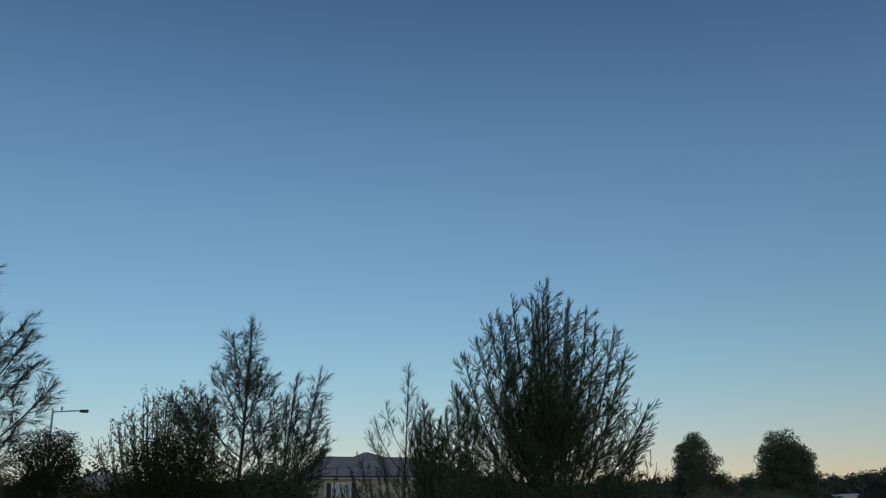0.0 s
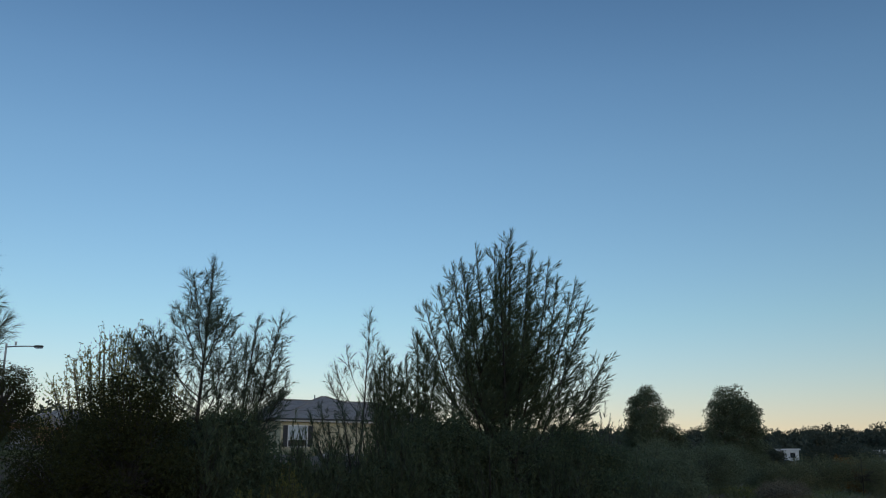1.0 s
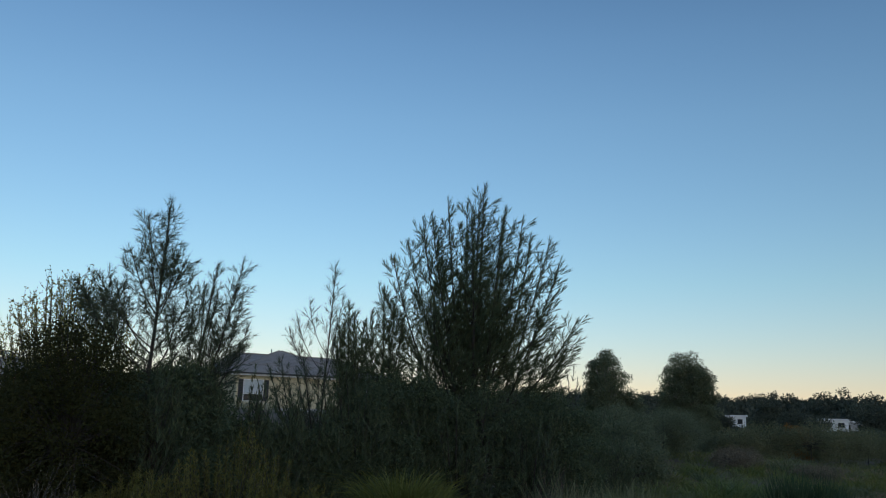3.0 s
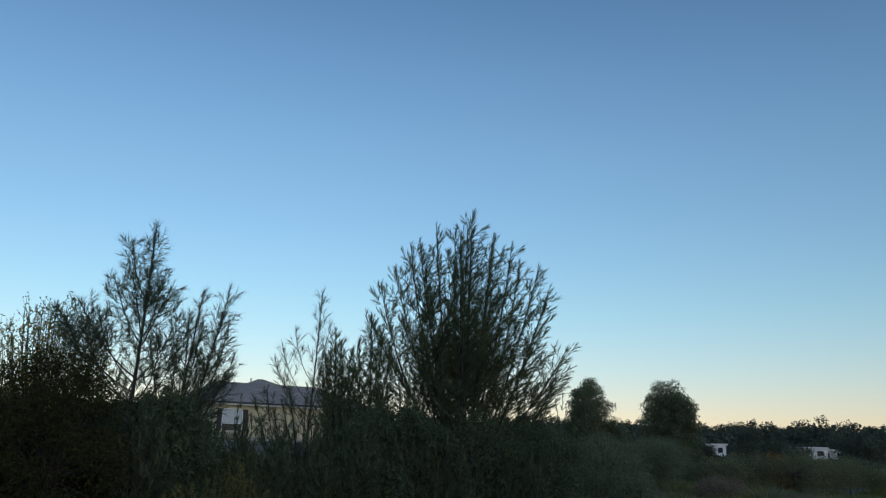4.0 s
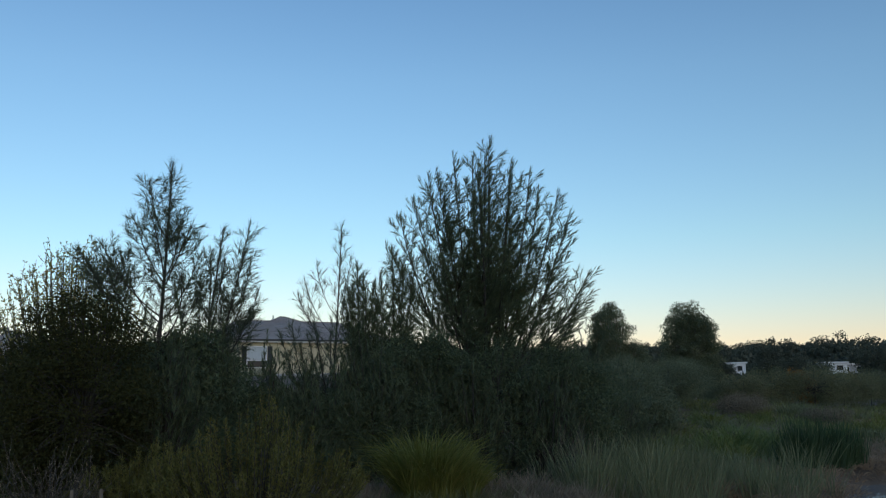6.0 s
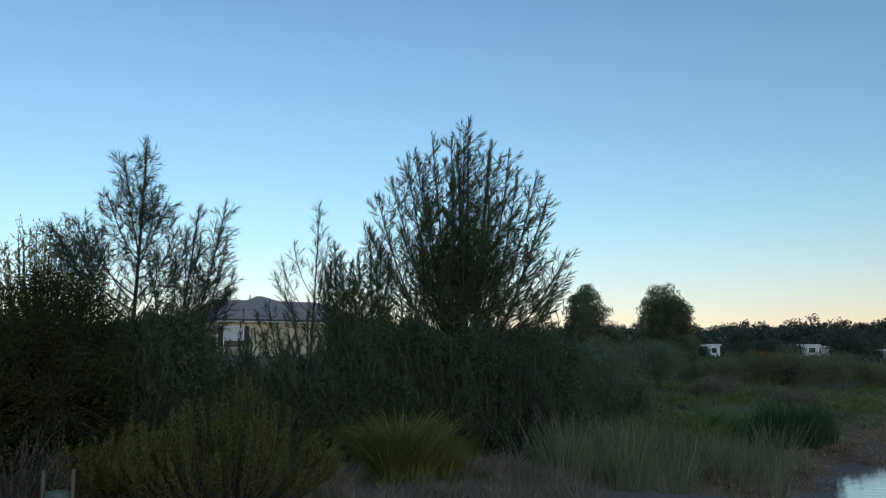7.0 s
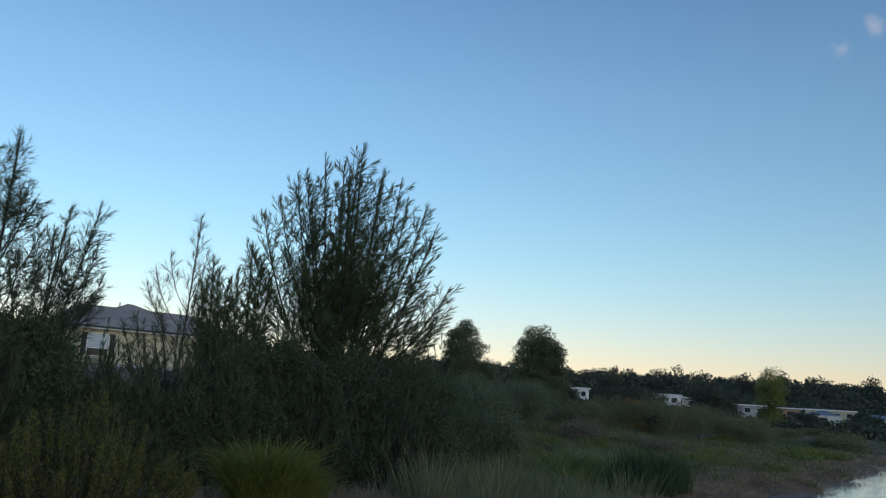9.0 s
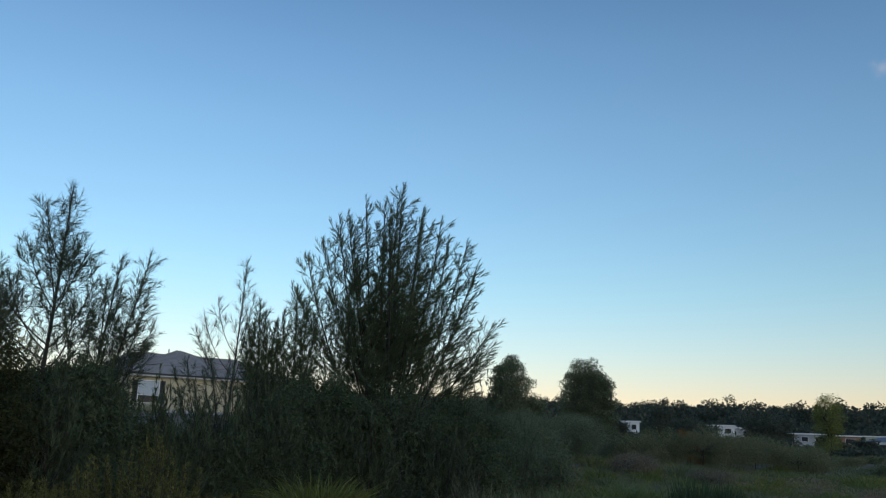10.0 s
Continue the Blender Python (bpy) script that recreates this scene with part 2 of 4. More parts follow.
# ---- the lie of the land ----
WATER_Z = -2.0
HEIGHTS = [(0, 0, 0), (-8, 6, 0.1), (1.6, 14, -0.15), (4, 22.5, -0.8), (-2.7, 14.5, 0.1), (-13, 40, 2.1), (-20, 60, 2.5), (-28, 80, 3.5),
           (-5, 70, 2.5), (20, 60, -0.2), (42, 95, -1), (9, 20, -1.2), (110, 220, 0.8), (178, 195, -2), (7, 12, -0.8), (-60, 90, 4),
           (10, 40, -0.7), (-40, 30, 1.5), (0, -60, 1), (300, 450, 4), (-100, 500, 8), (300, 100, -1), (0, 120, 2.2), (60, 60, -1.6),
           (13, 25, -1.6), (21, 33, -1.6), (33, 43, -1.6), (45, 52, -1.5)]
HP = np.array(HEIGHTS, float)
SHORE_A, SHORE_B = V(15.5, 24.4), V(40, 44.4)


def shore(x, y):
    """Metres from the shore line, positive over the pond."""
    d = unit(SHORE_B - SHORE_A)
    s = (x - SHORE_A[0]) * d[1] - (y - SHORE_A[1]) * d[0]
    along = (x - SHORE_A[0]) * d[0] + (y - SHORE_A[1]) * d[1]
    s = s + 0.7 * np.sin(along * 0.55) + 0.4 * np.sin(along * 1.7 + 1)
    return np.minimum(np.minimum(s, along + 10 + 0.5 * np.sin(s)), 70 - s)


def land(x, y):
    x, y = np.asarray(x, float), np.asarray(y, float)
    d2 = (x[..., None] - HP[:, 0]) ** 2 + (y[..., None] - HP[:, 1]) ** 2
    reach = 4 + 0.012 * (HP[:, 0] ** 2 + HP[:, 1] ** 2)
    w = 1 / (d2 + reach) ** 1.6 * reach ** 0.6
    z = (w * HP[:, 2]).sum(-1) / w.sum(-1)
    s = shore(x, y)
    t = np.clip((s + 1.8) / 2.6, 0, 1)
    t = t * t * (3 - 2 * t)
    z = z * (1 - t) + (WATER_Z - 0.55) * t
    r = np.hypot(x, y)
    t = np.clip((r - 260) / 260, 0, 1)
    z = z + 7.0 * t * t * (3 - 2 * t)
    return z + 0.05 * np.sin(x * 1.3 + 0.5) * np.sin(y * 1.1) + 0.03 * np.sin(x * 3.1) * np.cos(y * 2.7)


def on_land(x, y, sink=0.0):
    return Vector((x, y, float(land(x, y)) - sink))

# ---- ground and pond ----
def build_ground():
    radii = np.concatenate([[0], np.geomspace(1.2, 4500, 150)])
    turns = np.concatenate([np.linspace(-0.9, 0.9, 200), np.linspace(0.95, 2 * np.pi - 0.95, 70)])
    r, a = np.meshgrid(radii, turns, indexing="ij")
    x, y = r * np.sin(a), r * np.cos(a)
    fade = np.clip((r - 900) / 1500, 0, 1)
    z = land(x, y) * (1 - fade)
    verts = np.stack([x, y, z], -1).reshape(-1, 3)
    n, m = r.shape
    faces = [(i * m + j, i * m + (j + 1) % m, (i + 1) * m + (j + 1) % m, (i + 1) * m + j) for i in range(n - 1) for j in range(m)]
    me = bpy.data.meshes.new("ground")
    me.from_pydata(verts.tolist(), [], faces)
    me.materials.append(EARTH)
    me.polygons.foreach_set("use_smooth", [True] * len(me.polygons))
    tagged(new("ground", me), "dark earth and leaf litter sloping to the pond", "ground", kind="structure")


build_ground()


def build_pond():
    bm = bmesh.new()
    vs = [bm.verts.new((x, y, WATER_Z)) for x, y in ((10, 14), (95, 14), (95, 75), (10, 75))]
    bm.faces.new(vs)
    me = bpy.data.meshes.new("pond_water")
    bm.to_mesh(me)
    bm.free()
    me.materials.append(WATER)
    tagged(new("pond_water", me), "still pond water reflecting the evening sky", "water", kind="structure")


build_pond()


# ---- trees ----
def needle_plumes(soup, pts, per_metre, length, spread, width, start=0.2, lift=0.2, gust=(0, 0, 0)):
    """Needles all along a twig, thinning to a pointed tip."""
    pts = np.asarray(pts, float)
    seg = np.linalg.norm(np.diff(pts, axis=0), axis=1).sum()
    n = max(4, int(seg * per_metre))
    u = start + (1 - start) * rng.random(n)
    p, d = along_line(pts, u)
    d = unit(d + rng.normal(size=(n, 3)) * spread + V(0, 0, lift) + np.asarray(gust))
    ln = length * (0.55 + 0.6 * rng.random(n)) * (1.3 - 0.75 * u)
    blades(soup, p, d, ln, width * (0.7 + 0.6 * rng.random(n)), 0.08)


def along_line(pts, u):
    """Places and directions at the shares u of a row of points."""
    k = np.clip((u * (len(pts) - 1)).astype(int), 0, len(pts) - 2)
    f = (u * (len(pts) - 1) - k)[:, None]
    return pts[k] * (1 - f) + pts[k + 1] * f, unit(pts[k + 1] - pts[k])


def sprays(wood, crown, line, start, gap, twig, needle, width, per, angle, spread, gust, taper=0.5):
    """Feathery sprays along a branch: fine twigs that leave it at an angle, each sheathed in forward-swept needles."""
    size = np.linalg.norm(np.diff(line, axis=0), axis=1).sum() * (1 - start)
    n = max(3, int(size / gap))
    v = start + (1 - start) * (np.arange(n) + rng.random(n)) / n
    c, d = along_line(line, np.minimum(v, 0.999))
    side = unit(np.cross(d, rng.normal(size=(n, 3))))
    lean = angle * (0.6 + 0.7 * rng.random((n, 1))) * (1.1 - 0.5 * v[:, None])
    d2 = unit(d + side * lean + V(0, 0, 0.16) + gust)
    l2 = twig * (0.55 + 0.8 * rng.random(n)) * (1 - taper * v)
    blades(wood, c, d2, l2, 0.005)
    own = np.repeat(np.arange(n), per)
    u = rng.random(n * per) ** 0.8
    p = c[own] + d2[own] * (l2[own] * u)[:, None]
    nd = unit(d2[own] + rng.normal(size=(n * per, 3)) * spread * (1.15 - 0.7 * u[:, None]) + gust * 0.5)
    blades(crown, p, nd, needle * (0.5 + 0.75 * rng.random(n * per)) * (1.15 - 0.35 * u), width * (0.7 + 0.6 * rng.random(n * per)), 0.05)


def she_oak(name, at, limbs, label, material=SHEOAK, base_r=0.12, fork=0.1, bare=0.3, reach=0.9, side_step=0.16, open_out=0.9, rise=0.8, gap=0.07, twig=0.34, needle=0.15, width=0.008, per=22, angle=0.55, spread=0.2, gust=(0.05, 0, 0.05), swell=0.06, trunk_led=False, group=""):
    """A she-oak: limbs that fan from the trunk to their tips, side branches along each, feathery sprays on every branch.
    limbs: tips in metres, east and north of the foot and above the pond's datum."""
    root = thing(name, at, label, "tree", group)
    wood, crown = Soup(), Soup()
    gust = np.asarray(gust, float)
    tips = [V(t[0], t[1], t[2] - at.z) for t in limbs]
    stem = curve(V(0, 0, -0.15), tips[0], V(0.03, 0.02, 0), 14)
    for i, tip in enumerate(tips):
        out = V(tip[0], tip[1], 0)
        if i == 0:
            line, r0 = stem, base_r
        else:
            leave = (fork + 0.2 * rng.random()) if not trunk_led else max(0.12, tip[2] / tips[0][2] - 0.16 - 0.3 * np.hypot(tip[0] - stem[8, 0], tip[1]) / tips[0][2])
            foot = along_line(stem, np.array([leave]))[0][0]
            bow = V(out[0], out[1], 0) * swell - V(0, 0, 0.03 * tip[2]) + V(*(rng.normal(size=2) * 0.05), 0)
            line = curve(foot, tip, bow, 14)
            r0 = base_r * (0.18 + 0.2 * min(1.0, np.linalg.norm(tip - foot) / 6))
        tube(wood, line, r0, 0.006, 7)
        size = np.linalg.norm(line[-1] - line[0])
        sprays(wood, crown, line, 0.74, gap, twig * 0.8, needle, width, per, angle * 0.6, spread, gust)
        count = max(4, int(size * (1 - bare) / side_step))
        turn = rng.random() * 6.28
        for j in range(count):
            u = bare + (0.96 - bare) * (j + rng.random()) / count
            c, d = along_line(line, np.array([u]))
            az = turn + j * 2.39996
            ln = reach * (0.22 + 1.0 * (1 - u) ** 0.75) * (0.6 + 0.6 * rng.random())
            away = unit(d[0] * rise + V(np.cos(az), np.sin(az), 0.25) * open_out + gust * 1.2)
            br = curve(c[0], c[0] + away * ln, V(0, 0, -0.07 * ln), 6)
            tube(wood, br, 0.004 + 0.004 * ln, 0.002, 4)
            sprays(wood, crown, br, 0.22, gap, twig, needle, width, per, angle, spread, gust)
    attach("trunk", wood.mesh("trunk", BARK, True), root, "slim dark bark trunk and limbs")
    attach("crown", crown.mesh("crown", material), root)
    return root


def twiggy_tree(name, at, height, rx, ry, label, material, stems=110, leaf=0.075, low=0.3):
    """A thinly leaved tree: many fine stems that fan from a low fork to a dome, small leaves on their outer twigs."""
    root = thing(name, at, label, "tree")
    wood, crown = Soup(), Soup()
    tube(wood, curve(V(0, 0, -0.2), V(0, 0, height * 0.25), V(0.04, 0, 0), 6), 0.11, 0.08, 8)
    for i in range(stems):
        az = i * 2.39996
        q = ((i + 0.5) / stems) ** 0.6
        tip = V(np.cos(az) * q * rx, np.sin(az) * q * ry, height * (low + (1 - low) * np.sqrt(max(0.0, 1 - 0.92 * q * q))) * (0.9 + 0.12 * rng.random()))
        line = curve(V(0, 0, height * (0.12 + 0.12 * rng.random())), tip, V(tip[0], tip[1], 0) * 0.16, 10)
        tube(wood, line, 0.03, 0.004, 5)
        for _ in range(11):
            c, d = along_line(line, np.array([0.4 + 0.59 * rng.random()]))
            d2 = unit(d[0] + rng.normal(size=3) * 0.7 + V(0, 0, 0.2))
            ln = 0.3 + 0.4 * rng.random()
            tw = curve(c[0], c[0] + d2 * ln, V(0, 0, -0.03), 4)
            tube(wood, tw, 0.007, 0.003, 3)
            n = 8
            p, d3 = along_line(tw, 0.25 + 0.74 * rng.random(n))
            leaves(crown, p, d3 + rng.normal(size=(n, 3)) * 0.8, leaf * (0.6 + 0.7 * rng.random(n)), leaf * 0.5)
        n = 14
        p, d3 = along_line(line, 0.86 + 0.139 * rng.random(n))
        leaves(crown, p, d3 + rng.normal(size=(n, 3)) * 0.8, leaf * (0.7 + 0.7 * rng.random(n)), leaf * 0.55)
    attach("trunk", wood.mesh("trunk", BARK, True), root, "fine upright grey-brown stems")
    attach("crown", crown.mesh("crown", material), root)
    return root


def leafy_tree(name, at, height, rx, ry, label, material, bark=BARK, clumps=60, per=60, leaf=0.12, clump_r=0.45, trunk=0.3, r0=0.14, low=0.25, squash=1.0, group="", category="tree", airy=0.35, limb=0.28):
    """A broad-leaved tree: trunk, limbs to every clump of foliage, and leaves in loose clumps with gaps."""
    root = thing(name, at, label, category, group)
    wood, crown = Soup(), Soup()
    fork = V(0, 0, height * trunk)
    tube(wood, curve(V(0, 0, -0.2), V(0.03 * height, 0, height * 0.8), V(0.02 * height, 0, 0), 9), r0, r0 * 0.25, 8)
    mid = height * (1 + low) / 2
    half = height * (1 - low) / 2
    for i in range(clumps):
        w = unit(rng.normal(size=3))
        rad = (airy + (1 - airy) * rng.random()) ** 0.5
        wide = 1.0 if w[2] > 0 else 1 / max(0.5, np.hypot(w[0], w[1]))
        c = V(w[0] * rx * rad * wide, w[1] * ry * rad * wide, mid + w[2] * (half - clump_r * 0.6) * rad * squash)
        c[:2] *= 1 + 0.18 * np.sin(3.1 * np.arctan2(w[1], w[0]) + height)
        tube(wood, curve(fork + V(0, 0, height * 0.12 * rng.random()), c, V(0, 0, 0.08 * height) * rng.random(), 5), r0 * limb, 0.005, 4)
        n = int(per * (0.6 + 0.8 * rng.random()))
        off = unit(rng.normal(size=(n, 3))) * rng.random((n, 1)) ** 0.4 * clump_r * V(1, 1, 0.75)
        d = off * 0.6 / clump_r + rng.normal(size=(n, 3)) * 0.6 + V(0, 0, -0.15)
        leaves(crown, c + off, d, leaf * (0.7 + 0.6 * rng.random(n)), leaf * 0.45)
    attach("trunk", wood.mesh("trunk", bark, True), root)
    attach("crown", crown.mesh("crown", material), root)
    return root


def shrub(name, at, rx, ry, height, label, material, shoots=160, needle=0.16, width=0.012, dens=70, shoot=0.5, spread=0.45, up=0.6, category="bush", group="", fill=0.45):
    """A dense bush: stems that fan out from the foot to a rounded, uneven outline, feathered with fine leaves."""
    root = thing(name, at, label, category, group)
    wood, crown = Soup(), Soup()
    for i in range(shoots):
        az, el = rng.random() * 2 * np.pi, np.arcsin(rng.random() ** 0.8)
        rad = (fill + (1 - fill) * rng.random()) ** 0.6 * (1 + 0.2 * np.sin(3 * az + rx * 5) + 0.12 * np.sin(7 * el + az * 2))
        tip = V(np.cos(az) * np.cos(el) * rx, np.sin(az) * np.cos(el) * ry, 0.1 * height + np.sin(el) * height * 0.9) * rad
        tip[2] = max(tip[2], 0.1)
        foot = V(tip[0] * 0.15, tip[1] * 0.15, -0.1)
        if i % 3 == 0:
            tube(wood, curve(foot, tip, V(-tip[0] * 0.1, -tip[1] * 0.1, 0), 5), 0.018, 0.004, 4)
        d = unit(tip * V(0.6, 0.6, 0.3) / max(0.3, np.linalg.norm(tip)) + V(0, 0, up) + rng.normal(size=3) * 0.3)
        ln = shoot * (0.5 + 0.9 * rng.random())
        tw = curve(tip - d * ln * 0.6, tip + d * ln * 0.4, V(0, 0, -0.04), 4)
        tube(wood, tw, 0.006, 0.002, 3)
        needle_plumes(crown, tw, dens, needle, spread, width, 0.0, 0.15)
    attach("wood", wood.mesh("wood", BARK), root)
    attach("foliage", crown.mesh("foliage", material), root)
    return root



def crown_tips(count, outline, low, high, depth, fill=(0.25, 0.85)):
    """Tips of inner limbs, spread through an outline: west edge and east edge at each height."""
    tips = []
    hs = [p[0] for p in outline]
    for i in range(count):
        h = low + (high - low) * ((i + 0.5) / count) ** 0.85
        west, east = np.interp(h, hs, [p[1] for p in outline]), np.interp(h, hs, [p[2] for p in outline])
        az = i * 2.39996
        r = fill[0] + (fill[1] - fill[0]) * rng.random()
        tips.append(((west + east) / 2 + np.cos(az) * r * (east - west) / 2, np.sin(az) * r * depth, h))
    return tips


# the big she-oak in the middle
BIG = [(0.32, 0.0, 8.15), (-0.1, 0.3, 7.7), (0.12, -0.4, 7.6), (-1.1, 0.2, 7.3), (-1.4, -0.3, 7.05), (-0.75, -0.5, 7.5), (-1.75, 0.3, 6.5), (-2.15, -0.2, 5.95), (-2.4, 0.2, 5.15),
       (0.95, 0.2, 7.6), (1.35, -0.3, 7.2), (2.2, 0.1, 6.7), (2.4, -0.3, 6.05), (2.15, 0.3, 4.85), (2.95, 0.0, 4.5), (2.5, 0.2, 3.5), (1.75, 0.4, 6.9), (2.65, -0.2, 3.9)]
BIG += crown_tips(21, [(2.4, -2.6, 0.4), (4.0, -2.5, 0.8), (5.1, -2.2, 1.3), (6.5, -1.4, 1.4), (7.3, -0.7, 1.0), (8.0, 0.0, 0.4)], 2.8, 7.4, 1.7, (0.4, 0.95))
she_oak("she_oak", on_land(3.85, 22.5, 0.1), BIG,
        "tall dark green she-oak with feathery wind-swept needle foliage", base_r=0.12, fork=0.12, bare=0.34, reach=1.25, side_step=0.15, rise=0.8, open_out=1.05, gust=(0.22, 0, 0.02), gap=0.055, twig=0.36, needle=0.19, width=0.0095, per=18, angle=0.8, spread=0.32)
# the slender one with a bare trunk showing
she_oak("she_oak", on_land(-3.1, 15, 0.1), [(0.28, 0, 5.42), (-0.1, 0.05, 5.14), (-0.35, 0.2, 4.5), (0.65, -0.1, 4.35), (-0.85, 0.1, 4.08), (-0.62, 0.5, 3.95), (0.72, 0.4, 3.9), (-0.95, -0.2, 3.7), (0.55, -0.4, 3.5), (-0.6, -0.4, 3.6), (0.35, 0.6, 4.6), (0.05, -0.45, 4.5), (-1.2, 0.2, 3.95), (0.8, 0.1, 3.3)],
        "open slender she-oak with a bare trunk showing through", material=SHEOAK_SOFT, base_r=0.06, trunk_led=True, bare=0.4, reach=0.6, side_step=0.065, rise=0.7, open_out=0.95, gust=(0.03, 0, 0.02), gap=0.04, twig=0.22, needle=0.17, width=0.0065, per=15, angle=1.0, spread=0.55)
she_oak("she_oak", on_land(-2.75, 16.3, 0.1), [(0.65, 0, 4.52), (1.12, 0.1, 4.62), (1.05, -0.2, 4.15), (1.12, 0.2, 3.75), (1.28, 0, 3.3), (1.15, -0.2, 2.95), (0.4, 0.3, 4.15), (0.75, -0.4, 3.9), (0.3, -0.3, 3.7), (0.8, 0.5, 3.5)],
        "young she-oak with upright plumes beside the slender one", material=SHEOAK_SOFT, base_r=0.05, fork=0.22, bare=0.38, reach=0.6, side_step=0.1, rise=0.8, open_out=0.95, gust=(0.12, 0, 0.0), gap=0.045, twig=0.24, needle=0.18, width=0.0065, per=14, angle=0.95, spread=0.5)
# saplings beside the big tree
she_oak("she_oak", on_land(-0.2, 21.3, 0.1), [(0.38, 0, 5.58), (-0.68, 0.1, 3.85), (-0.5, -0.1, 4.1), (-0.22, 0.1, 4.5), (0.62, 0, 4.65), (0.5, 0.2, 4.1), (0.45, -0.2, 3.7), (-0.45, 0.2, 3.4)],
        "thin sparse she-oak sapling in front of the house", material=SHEOAK_SOFT, base_r=0.04, trunk_led=True, bare=0.42, reach=0.5, side_step=0.12, rise=0.9, open_out=0.75, gust=(0.06, 0, 0.06), gap=0.055, twig=0.22, needle=0.24, width=0.0065, per=10, angle=0.9, spread=0.42)
she_oak("she_oak", on_land(0.65, 21.3, 0.1), [(-0.1, 0, 4.58), (0.05, 0.2, 4.35), (-0.32, -0.1, 3.9), (0.32, 0, 4.15), (0.1, -0.2, 3.8), (-0.2, 0.2, 4.1), (0.4, 0.1, 3.6), (-0.35, 0.1, 3.4)],
        "small dense she-oak sapling beside the big tree", base_r=0.045, fork=0.3, bare=0.22, reach=0.55, side_step=0.09, gust=(0.03, 0, 0.1), gap=0.045, twig=0.22, needle=0.18, width=0.009, per=17, angle=0.9, spread=0.45)
she_oak("she_oak", on_land(1.5, 21.8, 0.1), [(-0.05, 0, 5.05), (0.25, 0.2, 4.7), (-0.35, -0.2, 4.4), (0.1, 0.2, 4.2), (-0.45, 0, 3.9), (0.5, 0, 4.4)],
        "leaning she-oak sapling against the big tree", base_r=0.05, fork=0.25, bare=0.22, reach=0.7, side_step=0.1, gust=(0.05, 0, 0.06), gap=0.045, twig=0.26, needle=0.19, width=0.009, per=16, angle=0.9, spread=0.45)
she_oak("she_oak", on_land(0.1, 19.5, 0.1), [(-0.55, 0, 2.95), (-1.05, 0.1, 3.0), (-1.3, 0, 2.8), (-0.85, -0.1, 2.5), (-1.2, 0.2, 2.3), (-0.2, 0.1, 2.8), (-0.7, 0.2, 2.7)],
        "low she-oak sapling with arching bare-stemmed branches", material=SHEOAK_SOFT, base_r=0.04, fork=0.15, bare=0.4, reach=0.45, side_step=0.13, gap=0.055, twig=0.22, needle=0.2, width=0.0075, per=12, gust=(-0.05, 0, 0.03), angle=0.9, spread=0.42)
# the one at the edge of the path, seen in part
she_oak("she_oak", on_land(-8.0, 13, 0.1), [(0.3, 0, 6.3), (1.1, 0, 5.6), (1.95, -0.2, 4.75), (2.25, 0.2, 3.95), (-0.8, 0.1, 5.4), (1.6, 0.4, 5.1), (-1.4, 0.2, 4.4), (1.75, 0.2, 3.3), (1.4, -0.4, 2.8), (0.8, 0.3, 6.0), (2.0, 0.1, 4.3)],
        "drooping she-oak with long soft plumes", material=SHEOAK_SOFT, base_r=0.1, trunk_led=True, bare=0.4, reach=0.75, side_step=0.13, open_out=0.9, gust=(0.1, 0, -0.06), gap=0.055, twig=0.22, needle=0.24, width=0.0065, per=20, angle=0.95, spread=0.5)
twiggy_tree("leafy_tree", on_land(-7.0, 24.5, 0.1), 5.7, 2.2, 1.9, "thinly leaved autumn tree with fine upright twigs", AUTUMN)
leafy_tree("leafy_tree", on_land(-15.1, 36, 0.1), 4.1, 1.75, 1.7, "rounded leafy tree beside the street lamp", WATTLE, clumps=150, per=120, leaf=0.1, clump_r=0.48, r0=0.13, low=0.0)
leafy_tree("wattle_bush", on_land(-4.75, 14.0, 0.1), 2.7, 0.95, 0.9, "low spreading brownish green wattle bush", WATTLE, clumps=150, per=170, leaf=0.06, clump_r=0.32, r0=0.05, low=0.0, category="bush")
leafy_tree("wattle_bush", on_land(-3.6, 13.1, 0.1), 3.2, 0.95, 0.85, "rounded brownish green wattle bush", WATTLE, clumps=150, per=190, leaf=0.055, clump_r=0.28, r0=0.05, low=0.0, category="bush")
for bx, by, brx, bh in ((-2.2, 15.4, 0.75, 2.6), (-1.4, 17.0, 0.8, 2.2), (-0.8, 17.5, 0.9, 2.1), (-0.1, 18.4, 1.0, 2.3), (0.8, 18.9, 1.0, 2.8), (0.35, 20.3, 0.6, 3.2), (1.2, 20.5, 0.8, 3.4), (2.3, 21.2, 0.9, 4.0), (-0.4, 20.4, 0.5, 2.6), (-2.7, 14, 0.8, 2.5), (-4.7, 15, 1.1, 2.2), (1.9, 20, 1.2, 3.2),
                        (-5.8, 18, 1.3, 2.0), (6.4, 23.6, 1.3, 4.0), (7.8, 25.5, 1.4, 3.9), (9.3, 27.5, 1.4, 3.2), (3.2, 20.2, 1.4, 3.0), (5.0, 20.6, 1.3, 3.0), (-7.6, 16, 1.2, 2.2)):
    shrub("she_oak_bush", on_land(bx, by, 0.05), brx, brx * 0.9, bh, "dense dark she-oak scrub under the trees", SHEOAK, shoots=420, needle=0.16, width=0.018, dens=75, shoot=0.55, group="dark scrub under the trees", fill=0.3)
